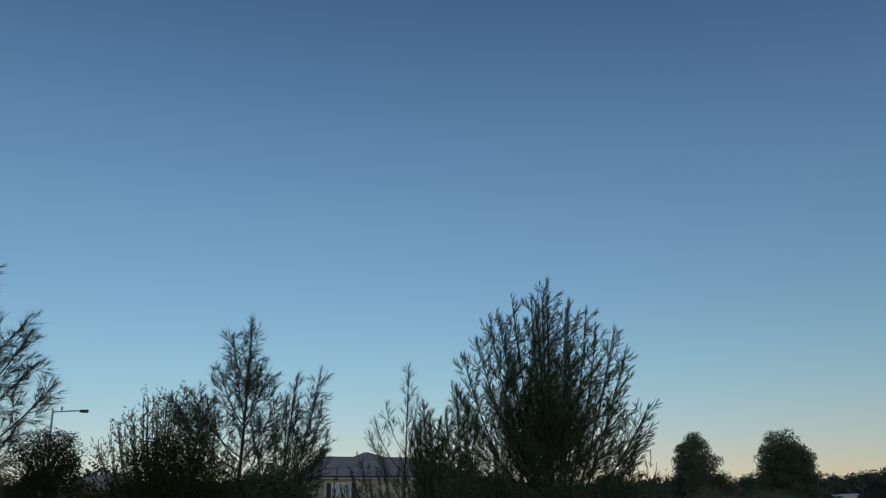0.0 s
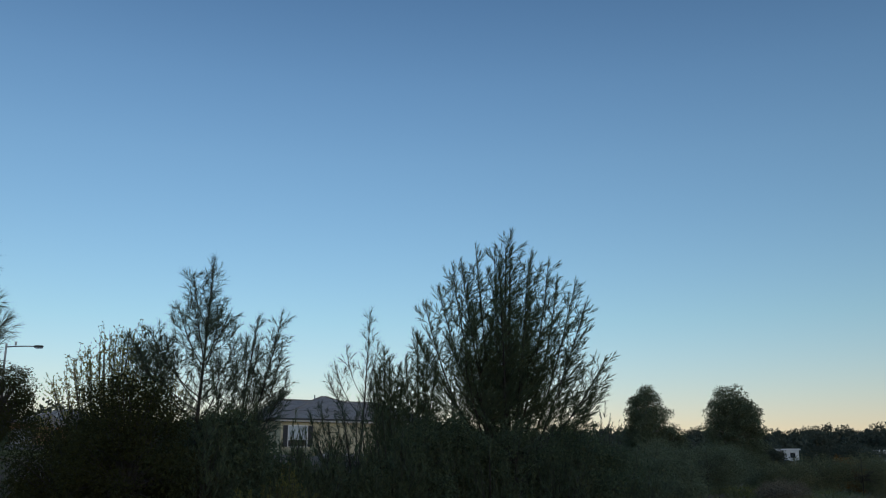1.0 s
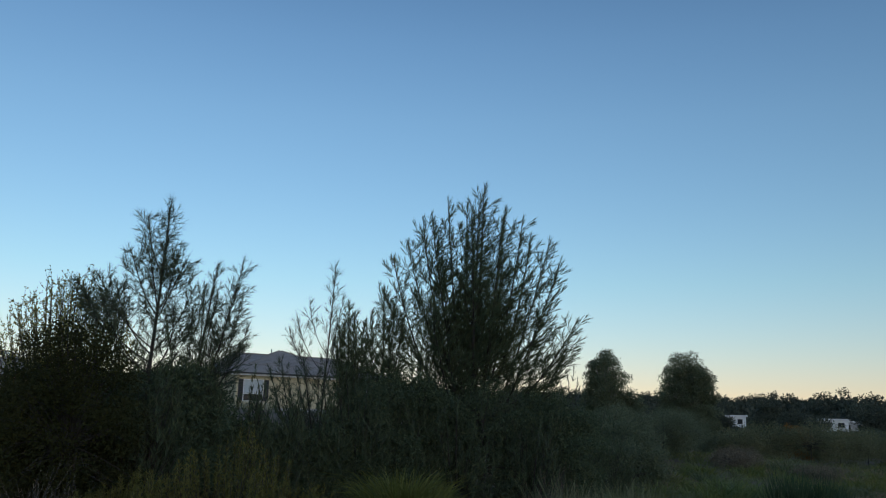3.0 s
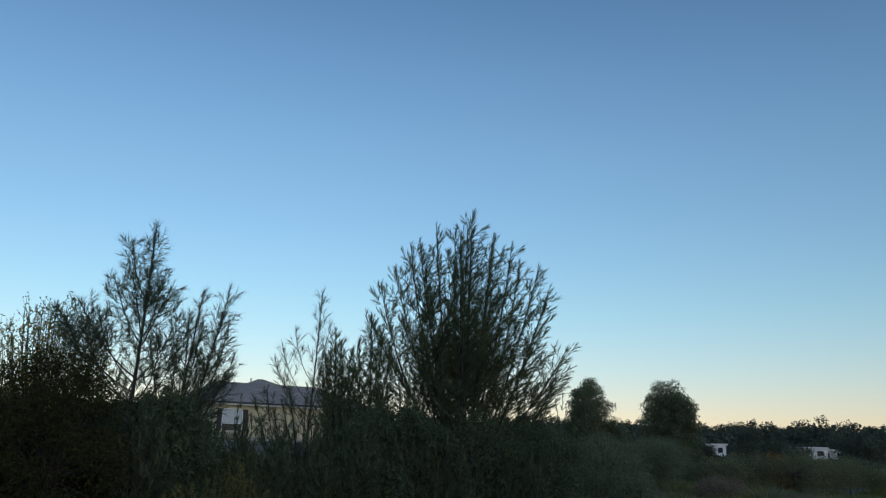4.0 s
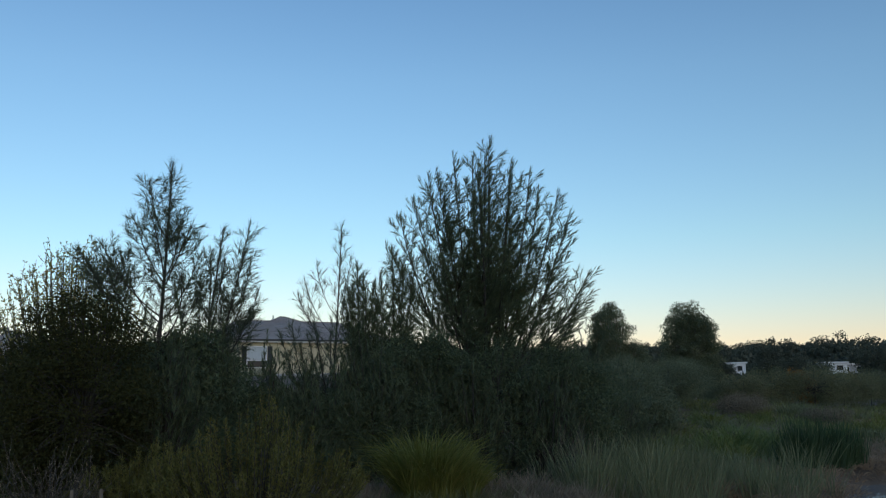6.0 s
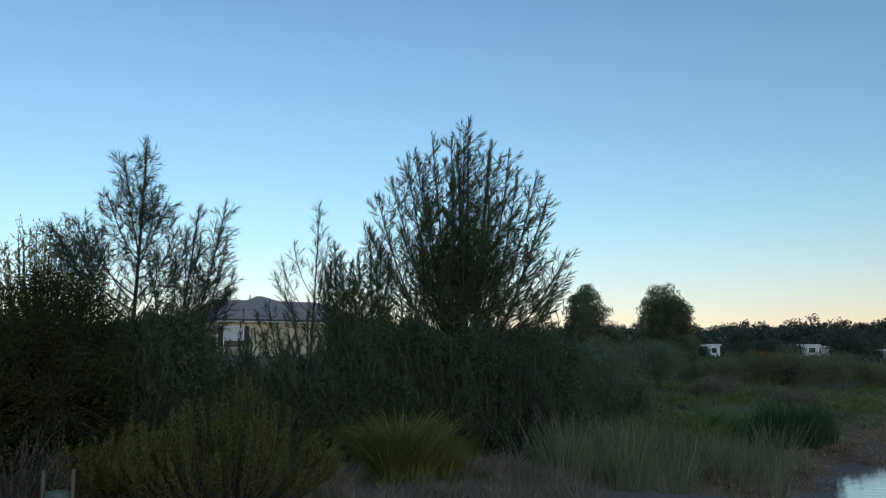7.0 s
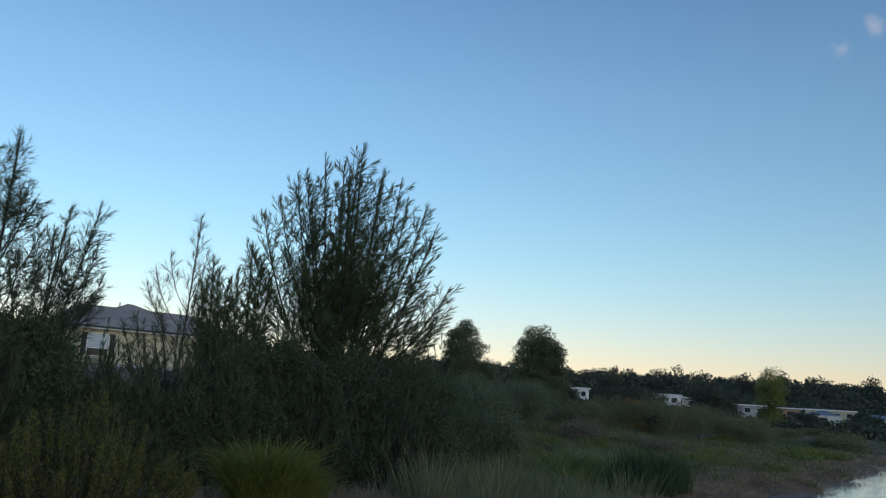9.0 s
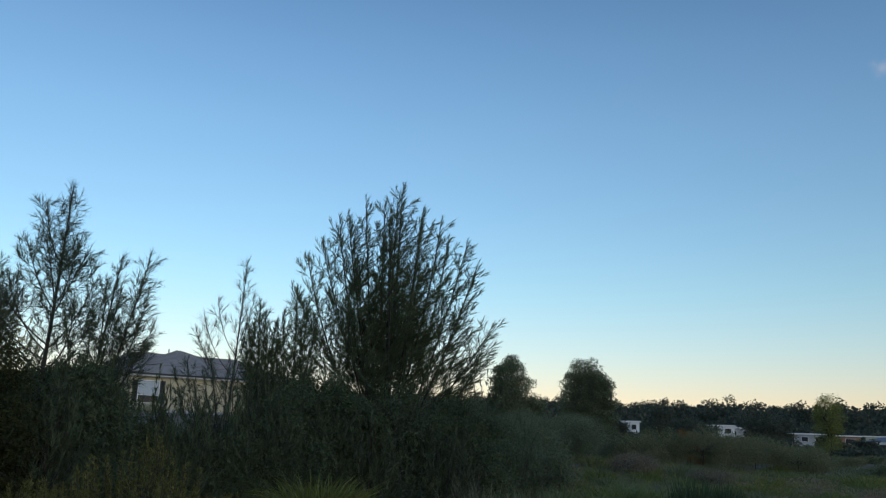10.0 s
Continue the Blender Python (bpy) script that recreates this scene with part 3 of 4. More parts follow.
for bx, by, brx, bh in ((-2.4, 16.6, 0.9, 2.7), (-2.6, 15.2, 0.9, 2.7), (-2.35, 16.2, 0.6, 2.65), (-3.3, 15.6, 1.0, 2.7), (-1.3, 17.6, 0.8, 2.05), (-0.5, 18.2, 0.8, 2.05), (0.3, 18.8, 0.8, 2.3), (1.2, 19.4, 0.9, 3.2), (1.6, 20.6, 0.9, 3.9), (2.4, 20.6, 1.1, 3.9), (3.8, 21.0, 1.3, 3.8), (5.4, 21.6, 1.3, 3.7), (6.4, 22.6, 1.1, 3.5)):
    leafy_tree("scrub_bush", on_land(bx, by, 0.05), bh, brx, brx, "dense dark green bush in the shade of the she-oaks", SHEOAK, clumps=85, per=170, leaf=0.075, clump_r=0.34, r0=0.04, low=0.0, category="bush", group="dark scrub under the trees")
leafy_tree("gum_tree", on_land(19.7, 59, 0.1), 7.7, 1.5, 1.5, "slim gum tree with a small rounded crown", GUM, PALEBARK, clumps=190, per=190, leaf=0.14, clump_r=0.48, low=0.05, r0=0.18, airy=0.15)
leafy_tree("gum_tree", on_land(21.4, 60, 0.1), 5.2, 1.5, 1.5, "low rounded gum beside the slim one", GUM, PALEBARK, clumps=90, per=200, leaf=0.13, clump_r=0.5, low=0.0, r0=0.15, airy=0.2)
leafy_tree("gum_tree", on_land(39.0, 89, 0.1), 11.4, 2.9, 2.8, "broad gum tree with a dense rounded crown", GUM, PALEBARK, clumps=330, per=190, leaf=0.2, clump_r=0.75, low=0.0, r0=0.3, airy=0.15)

# ---- house on the rise ----
def prism(pts, faces):
    bm = bmesh.new()
    vs = [bm.verts.new(p) for p in pts]
    for f in faces:
        bm.faces.new([vs[i] for i in f])
    bmesh.ops.recalc_face_normals(bm, faces=bm.faces[:])
    return bm


def tiled_hip(x0, x1, y0, y1, z, ridge_a, ridge_b, rise, step=0.32):
    """A hip roof laid in overlapping courses of tiles; each course is a lip proud of the next."""
    bm = bmesh.new()
    depth = (y1 - y0) / 2
    courses = max(4, int(math.hypot(depth, rise) / step))
    ym = (y0 + y1) / 2

    def corner(u):
        return (x0 + (ridge_a - x0) * u, x1 + (ridge_b - x1) * u, y0 + (ym - y0) * u, y1 + (ym - y1) * u, z + rise * u)

    def ring(c, dz):
        return [bm.verts.new((x, y, c[4] + dz)) for x, y in ((c[0], c[2]), (c[1], c[2]), (c[1], c[3]), (c[0], c[3]))]

    low = ring(corner(0), 0.0)
    bm.faces.new(low[::-1])
    for i in range(courses):
        lip, top = ring(corner(i / courses), 0.035), ring(corner((i + 1) / courses), 0.004)
        for lo, hi in ((low, lip), (lip, top)):
            for k in range(4):
                bm.faces.new((lo[k], lo[(k + 1) % 4], hi[(k + 1) % 4], hi[k]))
        low = top
    return bm


def ridge_caps(a, b, parent):
    n = max(2, int((b - a).length / 0.4))
    for i in range(n):
        p = a.lerp(b, (i + 0.5) / n)
        bm = box(((b - a).length / n * 1.04, 0.2, 0.09), (0, 0, 0), 0.03, (b - a).to_track_quat("X", "Z").to_matrix().to_4x4())
        bmesh.ops.translate(bm, vec=p, verts=bm.verts)
        part("ridge_cap", bm, TILE, parent)


def window(parent, x, y, z, w, h, frame_mat=WHITE, split=0.66, curtain=True, wall=0.2):
    """A window with a frame of its own, a transom, panes and a drawn curtain, set into its wall face at y."""
    win = part("window", box((w + 0.1, 0.05, 0.06), (x, y - 0.04, z - 0.03), 0.01), frame_mat, parent)
    for name, size, at in (("frame_side", (0.07, 0.09, h), (x - w / 2, y - 0.02, z + h / 2)), ("frame_side", (0.07, 0.09, h), (x + w / 2, y - 0.02, z + h / 2)),
                           ("frame_head", (w + 0.07, 0.09, 0.07), (x, y - 0.022, z + h)), ("transom", (w - 0.08, 0.08, 0.07), (x, y - 0.02, z + h * (1 - split)))):
        part(name, box(size, at, 0.008), frame_mat, win)
    part("pane", box((w - 0.07, 0.012, h * split - 0.07), (x, y - 0.012, z + h * (1 - split / 2))), GLASS, win)
    part("pane", box((w - 0.07, 0.012, h * (1 - split) - 0.05), (x, y - 0.012, z + h * (1 - split) / 2)), GLASS, win)
    if curtain:
        sheet = bmesh.new()
        n = 24
        top = [sheet.verts.new((x - w / 2 + 0.05 + (w - 0.1) * i / n, y - 0.022 - 0.004 * (i % 2), z + h - 0.05)) for i in range(n + 1)]
        low = [sheet.verts.new((v.co.x, v.co.y, z + h * (1 - split) + 0.05)) for v in top]
        for i in range(n):
            sheet.faces.new((low[i], low[i + 1], top[i + 1], top[i]))
        part("blind", sheet, BLIND, win, "pale drawn blind behind the glass")
    return win


BLIND = solid_material("pale_blind", (0.42, 0.45, 0.47), (0.55, 0.58, 0.6), 4, 0.8, 0, 0.05)


def cream_house():
    turn = radians(24)
    at = Vector((-5.55, 70.5, 2.6)) - Matrix.Rotation(turn, 3, "Z") @ Vector((-5.1, 0.5, 0))
    h = thing("house", at, "cream single-storey house with a grey tiled hip roof", "house")
    h.rotation_euler = (0, 0, turn)
    # front wall stands in pieces round the window
    wx, ww, wz, wh = -5.1, 1.62, 0.5, 1.66
    for size, pos in (((0.62, 0.22, 2.6), (-6.22, 0.6, 1.3)), ((10.9, 0.22, 2.6), (1.16, 0.6, 1.3)), ((ww, 0.22, wz), (wx, 0.6, wz / 2)), ((ww, 0.22, 2.6 - wz - wh), (wx, 0.6, (2.6 + wz + wh) / 2))):
        part("wall", box(size, pos), CREAM, h)
    for size, pos in (((0.22, 9.4, 2.6), (-6.42, 5.41, 1.3)), ((0.22, 9.4, 2.6), (6.5, 5.41, 1.3)), ((13.14, 0.22, 2.6), (0.04, 10.22, 1.3))):
        part("wall", box(size, pos), CREAM, h)
    part("plinth", box((13.4, 9.9, 0.5), (0, 5.4, -0.26)), GREYWALL, h)
    win = window(h, wx, 0.52, wz, ww, wh)
    for sx in (wx - ww / 2 - 0.24, wx + ww / 2 + 0.27):
        shutter = part("shutter", box((0.4, 0.05, wh + 0.05), (sx, 0.46, wz + wh / 2), 0.01), DARKTRIM, h, "dark louvred shutter")
        for k in range(12):
            part("louvre", box((0.32, 0.02, 0.09), (sx, 0.428, wz + 0.1 + k * 0.132), 0, Matrix.Rotation(0.5, 4, "X")), DARKTRIM, shutter)
    window(h, 4.2, 0.46, 0.9, 1.5, 1.3)
    roof = part("roof", tiled_hip(-7.1, 7.1, 0, 10.9, 2.72, -5.3, 4.2, 1.85), TILE, h)
    ridge_caps(Vector((-5.3, 5.45, 4.6)), Vector((4.2, 5.45, 4.6)), roof)
    for a, b in (((-7.1, 0, 2.78), (-5.3, 5.45, 4.6)), ((7.1, 0, 2.78), (4.2, 5.45, 4.6))):
        ridge_caps(Vector(a), Vector(b), roof)
    upper = part("upper_roof", tiled_hip(-5.0, 2.8, 2.2, 8.7, 3.5, -1.2, -1.0, 1.5), TILE, h)
    ridge_caps(Vector((-5.0, 2.2, 3.55)), Vector((-1.2, 5.45, 5.02)), upper)
    ridge_caps(Vector((2.8, 2.2, 3.55)), Vector((-1.0, 5.45, 5.02)), upper)
    part("vent_pipe", box((0.1, 0.1, 0.4), (-1.9, 5.5, 4.9), 0.02), STEEL, h)
    part("gutter", box((14.3, 0.14, 0.13), (0, -0.07, 2.66), 0.03), DARKTRIM, h, "dark gutter along the eaves")
    part("fascia", box((14.2, 0.03, 0.16), (0, 0.03, 2.56), 0.005), WHITE, h)
    part("soffit", box((14.1, 0.5, 0.03), (0, 0.29, 2.5)), WHITE, h)
    part("downpipe", box((0.09, 0.07, 2.4), (6.3, 0.45, 1.25), 0.02), WHITE, h)
    return h


cream_house()


def far_house(at, w, d, storeys, wall, roof_mat, label, turn=0.0, flat=False, wins=3, rise=1.4):
    """A house seen across the pond: walls, roof with eaves, and windows in each storey."""
    h = thing("house", at, label, "house", "houses across the pond")
    h.rotation_euler = (0, 0, radians(turn))
    tall = 2.8 * storeys
    part("wall", box((w, d, tall + 1.2), (0, 0, tall / 2 - 0.6)), wall, h)
    if flat:
        part("roof", box((w + 0.9, d + 0.9, 0.28), (0, 0, tall + 0.14), 0.05), roof_mat, h)
        part("fascia", box((w + 0.95, 0.06, 0.34), (0, -d / 2 - 0.46, tall + 0.14), 0.01), WHITE, h)
    else:
        part("roof", tiled_hip(-w / 2 - 0.5, w / 2 + 0.5, -d / 2 - 0.5, d / 2 + 0.5, tall, -w / 2 + d / 2, w / 2 - d / 2 + 0.01, rise, 0.6), roof_mat, h)
        part("fascia", box((w + 1.0, 0.05, 0.22), (0, -d / 2 - 0.5, tall - 0.12), 0.01), WHITE, h)
    for s in range(storeys):
        for k in range(wins):
            x = -w / 2 + w * (k + 0.5) / wins
            ww = min(2.2, w / wins * 0.45)
            win = part("window", box((ww + 0.16, 0.06, 1.3), (x, -d / 2 - 0.01, s * 2.8 + 1.6), 0.01), WHITE, h)
            part("pane", box((ww, 0.03, 1.14), (x, -d / 2 - 0.05, s * 2.8 + 1.6)), GLASS, win)
    return h


far_house(Vector((99.0, 200, -0.4)), 5.0, 5, 2, WHITE, WHITE, "white two-storey house with a flat roof", -28, True, 2)
far_house(Vector((93.2, 199, -0.2)), 8.0, 8, 1, GREYWALL, DARKROOF, "low grey house with a blue-grey hip roof", -25, False, 2, 2.4)
far_house(Vector((112, 206, -1.6)), 5.0, 6, 2, CREAM, WHITE, "narrow cream house with a pale flat roof", -30, True, 1)
far_house(Vector((126.0, 202, -0.6)), 6.5, 7, 2, WHITE, WHITE, "white house with a wide flat roof", -32, True, 2)
far_house(Vector((132.0, 203, -1.0)), 6.0, 7, 2, GREYWALL, DARKROOF, "grey house with a dark flat roof", -32, True, 2)
far_house(Vector((150.0, 201, -2.0)), 10.0, 8, 2, GREYWALL, DARKROOF, "grey house with a dark roof among trees", -36, True, 3)
far_house(Vector((160.0, 200, -2.2)), 10.0, 8, 2, BRICKRED, WHITE, "warm brick house with a white-edged flat roof", -38, True, 2)
far_house(Vector((169.5, 195, -3.4)), 9.0, 8, 2, WHITE, DARKROOF, "pale plastered house with a blue-grey hip roof", -40, False, 1, 1.3)
far_house(Vector((181.0, 205, -2.0)), 13.0, 8, 2, CREAM, WHITE, "long cream house with a white flat roof", -42, True, 4)
far_house(Vector((188.0, 191, -4.0)), 17.0, 9, 2, GREYWALL, DARKROOF, "long grey house with a shallow dark roof", -44, False, 5, 1.5)
far_house(Vector((215.0, 185, -4.5)), 15.0, 9, 2, CREAM, DARKROOF, "cream house with a shallow dark roof", -46, False, 4, 1.5)


def porch_house():
    at = Vector((-31.5, 92, 3.2))
    h = thing("house", at, "small dark brick house with a gabled porch", "house")
    part("wall", box((8.6, 8, 2.9), (-0.9, 4, 1.2)), BRICKRED, h)
    part("roof", tiled_hip(-5.7, 3.9, -0.5, 8.5, 2.65, -1.4, -0.4, 1.7, 0.4), TILE, h)
    part("porch_roof", prism([(-2.2, -1.6, 2.3), (1.6, -1.6, 2.3), (-0.3, -1.6, 3.5), (-2.2, 2.5, 2.3), (1.6, 2.5, 2.3), (-0.3, 2.5, 3.5)], [(0, 1, 2), (3, 5, 4), (0, 2, 5, 3), (1, 4, 5, 2), (0, 3, 4, 1)]), TILE, h)
    for x in (-2.0, 1.4):
        part("porch_post", box((0.32, 0.32, 2.4), (x, -1.4, 1.1), 0.02), TIMBER, h, "brown porch post")
    part("garage_door", box((2.4, 0.06, 2.1), (-3.6, -0.03, 1.0), 0.01), GREYWALL, h)
    part("front_door", box((0.95, 0.06, 2.05), (-0.4, -0.03, 1.0), 0.01), DARKTRIM, h)


porch_house()


def street_lamp(at, height, arm, label):
    lamp = thing("street_lamp", at, label, "street lamp", "street lamps")
    s = Soup()
    tube(s, curve(V(0, 0, -0.3), V(0, 0, height), V(0, 0, 0), 5), 0.085, 0.05, 10)
    attach("pole", s.mesh("pole", STEEL, True), lamp)
    s = Soup()
    tube(s, curve(V(-0.04, 0, height - 0.06), V(arm * 0.85, 0, height - 0.02), V(0, 0, 0.02), 4), 0.035, 0.03, 8)
    attach("arm", s.mesh("arm", STEEL, True), lamp)
    part("bracket", box((0.09, 0.09, 0.22), (0, 0, height + 0.02), 0.02), STEEL, lamp)
    part("sensor", box((0.1, 0.08, 0.2), (arm * 0.27, 0, height + 0.12), 0.025), STEEL, lamp)
    head = part("lantern", box((0.5, 0.2, 0.13), (arm * 0.85 + 0.18, 0, height - 0.03), 0.045), DARKTRIM, lamp, "dark lamp head")
    part("lens", box((0.34, 0.16, 0.04), (arm * 0.85 + 0.2, 0, height - 0.105), 0.012), BLIND, head)
    return lamp


p = on_land(-18.7, 45)
street_lamp(p, 7.66 - p.z, 1.7, "tall galvanised street lamp with a single arm")
p = on_land(-26.0, 74.6)
street_lamp(p, 6.48 - p.z, 0.9, "short galvanised lamp post before the far house")


def parked_car(at, turn, paint, label):
    """A small sedan: shaped body, cabin, glazing, four wheels with rims."""
    car = thing("car", at, label, "car")
    car.rotation_euler = (0, 0, radians(turn))
    side = [(-2.15, 0.35), (-2.2, 0.7), (-2.05, 0.88), (-1.0, 0.95), (0.95, 0.92), (2.0, 0.78), (2.15, 0.6), (2.12, 0.32)]
    bm = bmesh.new()
    rows = [[bm.verts.new((x, y, z)) for x, z in side] for y in (-0.86, 0.86)]
    for i in range(len(side)):
        j = (i + 1) % len(side)
        bm.faces.new((rows[0][i], rows[0][j], rows[1][j], rows[1][i]))
    bm.faces.new(rows[0])
    bm.faces.new(rows[1][::-1])
    bmesh.ops.recalc_face_normals(bm, faces=bm.faces[:])
    bmesh.ops.bevel(bm, geom=bm.edges[:], offset=0.06, segments=2, affect="EDGES")
    part("body", bm, paint, car)
    cab = [(-1.55, 0.9), (-1.0, 1.38), (0.25, 1.42), (1.0, 0.9)]
    bm = bmesh.new()
    rows = [[bm.verts.new((x, y * (1 if z < 1 else 0.82), z)) for x, z in cab] for y in (-0.76, 0.76)]
    for i in range(4):
        j = (i + 1) % 4
        bm.faces.new((rows[0][i], rows[0][j], rows[1][j], rows[1][i]))
    bm.faces.new(rows[0])
    bm.faces.new(rows[1][::-1])
    bmesh.ops.recalc_face_normals(bm, faces=bm.faces[:])
    part("cabin", bm, GLASS, car, "dark glazed cabin")
    part("car_roof", box((1.25, 1.22, 0.05), (-0.37, 0, 1.42), 0.02), paint, car)
    for x in (-1.35, 1.3):
        for y in (-0.8, 0.8):
            bm = bmesh.new()
            bmesh.ops.create_cone(bm, cap_ends=True, segments=18, radius1=0.32, radius2=0.32, depth=0.2, matrix=Matrix.Translation((x, y, 0.32)) @ Matrix.Rotation(radians(90), 4, "X"))
            wheel = part("wheel", bm, DARKTRIM, car)
            bm = bmesh.new()
            bmesh.ops.create_cone(bm, cap_ends=True, segments=14, radius1=0.2, radius2=0.18, depth=0.22, matrix=Matrix.Translation((x, y, 0.32)) @ Matrix.Rotation(radians(90), 4, "X"))
            part("rim", bm, STEEL, wheel)
    for y in (-0.6, 0.6):
        part("headlight", box((0.06, 0.3, 0.12), (2.12, y, 0.66), 0.02), BLIND, car)


parked_car(on_land(-25.5, 84), 8, DARKTRIM, "dark parked sedan before the far house")


# ---- far woods ----
def woods(name, label, count, a0, a1, r0, r1, h0, h1, wide, leaf, per, material=FARWOOD):
    crown = Soup()
    for i in range(count):
        a = radians(a0 + (a1 - a0) * (i + rng.random()) / count)
        r = r0 + (r1 - r0) * rng.random()
        x, y = r * np.sin(a), r * np.cos(a)
        h = h0 + (h1 - h0) * rng.random() ** 2
        z = float(land(x, y))
        tube(crown, curve(V(x, y, z - 0.5), V(x + 0.5, y, z + h * 0.8), V(0.3, 0, 0), 4), 0.3, 0.08, 5)
        for _ in range(7):
            w = unit(rng.normal(size=3))
            c = V(x, y, z + h * 0.56) + w * V(wide * 0.6, wide * 0.6, h * 0.32) * (0.5 + 0.5 * rng.random())
            n = per // 7
            off = unit(rng.normal(size=(n, 3))) * rng.random((n, 1)) ** 0.35 * V(wide * 0.42, wide * 0.42, h * 0.14)
            leaves(crown, c + off, rng.normal(size=(n, 3)), leaf * (0.6 + 0.8 * rng.random(n)), leaf * 0.7)
        n = per // 2
        low = V(x, y, z) + rng.random((n, 3)) * V(2 * wide, 2 * wide, h * 0.62) - V(wide, wide, 0)
        leaves(crown, low, rng.normal(size=(n, 3)), leaf * 2.2, leaf * 1.8)
    tagged(new(name, crown.mesh(name, material)), label, "woods", kind="stuff")


woods("far_woods", "dark wooded hill on the skyline", 420, -46, 66, 345, 560, 9.5, 15.5, 6.4, 0.9, 380)
woods("wood_edge", "dark trees behind the houses on the rise", 46, -32, -8, 115, 180, 5.5, 8, 3.2, 0.5, 300)
woods("wood_edge", "dark trees between the two gum trees", 34, 8, 23.5, 110, 175, 4.2, 7, 3.2, 0.45, 300)
woods("wood_edge", "dark trees around the houses across the pond", 36, 22, 35.5, 125, 180, 2.0, 4.2, 2.6, 0.4, 260)
woods("wood_edge", "low dark trees before the houses on the far bank", 30, 35.5, 56, 125, 176, 1.6, 3.2, 2.2, 0.35, 220)
woods("wood_edge", "dark trees behind the houses across the pond", 80, 22, 60, 285, 335, 6.5, 10, 4.8, 0.8, 300)
# taller trees that stand between the houses
for az, far, tall, wide in ((25.2, 150, 5.5, 3.0), (28.2, 168, 8.2, 2.6), (30.3, 150, 6.4, 4.0), (34.3, 160, 7.6, 3.6), (35.2, 172, 7.0, 3.0), (38.0, 165, 3.6, 1.8), (40.0, 158, 3.0, 2.2), (43.2, 165, 3.4, 2.6), (46.5, 160, 3.8, 3.0)):
    leafy_tree("tree", on_land(far * math.sin(radians(az)), far * math.cos(radians(az)), 0.2), tall, wide, wide * 0.9, "dark rounded tree between the houses across the pond", FARWOOD, clumps=60, per=110, leaf=0.34, clump_r=0.36 * wide, r0=0.2, low=0.0, group="trees between the far houses", airy=0.2)


# ---- scrub and bushes across the marsh ----
def bush_at(x, y, rx, h, label, mat, name="bush", leaf=0.12, clumps=60, per=60, group="scrub across the marsh"):
    return leafy_tree(name, on_land(x, y, 0.1), h, rx, rx * 0.9, label, mat, clumps=clumps, per=per, leaf=leaf, clump_r=0.34 * rx, r0=0.05, low=0.0, category="bush", group=group)


for x, y, rx, h in ((12, 33, 1.3, 2.6), (13.6, 38, 1.6, 3.3), (16, 46, 2.0, 3.8), (18.2, 52, 2.0, 4.0), (22.6, 56, 2.0, 3.6), (25, 62, 2.2, 3.8), (28.5, 68, 2.4, 4.0), (32, 76, 2.6, 4.4), (36, 84, 2.6, 5.0), (42.5, 86, 2.2, 2.6), (33.5, 70, 1.6, 2.2)):
    bush_at(x, y, rx, h, "grey-green bush in the scrub below the gum trees", GUM, leaf=0.11, clumps=80, per=150)
for x, y, rx, h in ((35, 70, 2.4, 2.9), (38.5, 72, 2.6, 3.7), (42, 71, 2.7, 4.2), (46, 73, 2.8, 4.0), (50, 75, 2.7, 3.8), (54, 74, 2.6, 2.8), (58, 78, 2.4, 1.5), (64, 84, 2.4, 1.1), (72, 90, 2.5, 1.1), (82, 96, 2.5, 1.0), (92, 102, 2.6, 1.0)):
    bush_at(x, y, rx, h, "brownish green bush on the far bank", SCRUB, leaf=0.13, clumps=80, per=120)
for x, y, rx, h in ((30, 50, 1.5, 1.3), (25.5, 52, 1.4, 1.5), (28, 56, 1.5, 1.6)):
    bush_at(x, y, rx, h, "low grey dry bush at the marsh's edge", DRYSCRUB, leaf=0.1, clumps=70, per=60)
for x, y, rx, h in ((44, 86, 2.4, 2.2), (48, 84, 2.6, 2.6), (52, 86, 2.8, 2.4), (56, 89, 2.6, 2.6), (60, 92, 2.8, 2.2), (66, 96, 3.0, 2.4), (73, 99, 3.0, 2.2), (62, 70, 2.4, 1.6), (70, 78, 2.4, 1.5)):
    bush_at(x, y, rx, h, "olive green bush on the low ground behind the pond", SCRUB, leaf=0.18, clumps=70, per=80)
bush_at(42.5, 74, 1.2, 3.9, "small bush with rusty orange leaves", RUST, leaf=0.14)
leafy_tree("poplar", on_land(79, 101, 0.1), 9.5, 1.9, 1.9, "pale green young poplar on the far bank", GREENGRASS, clumps=110, per=60, leaf=0.22, clump_r=0.8, r0=0.15, low=0.05)


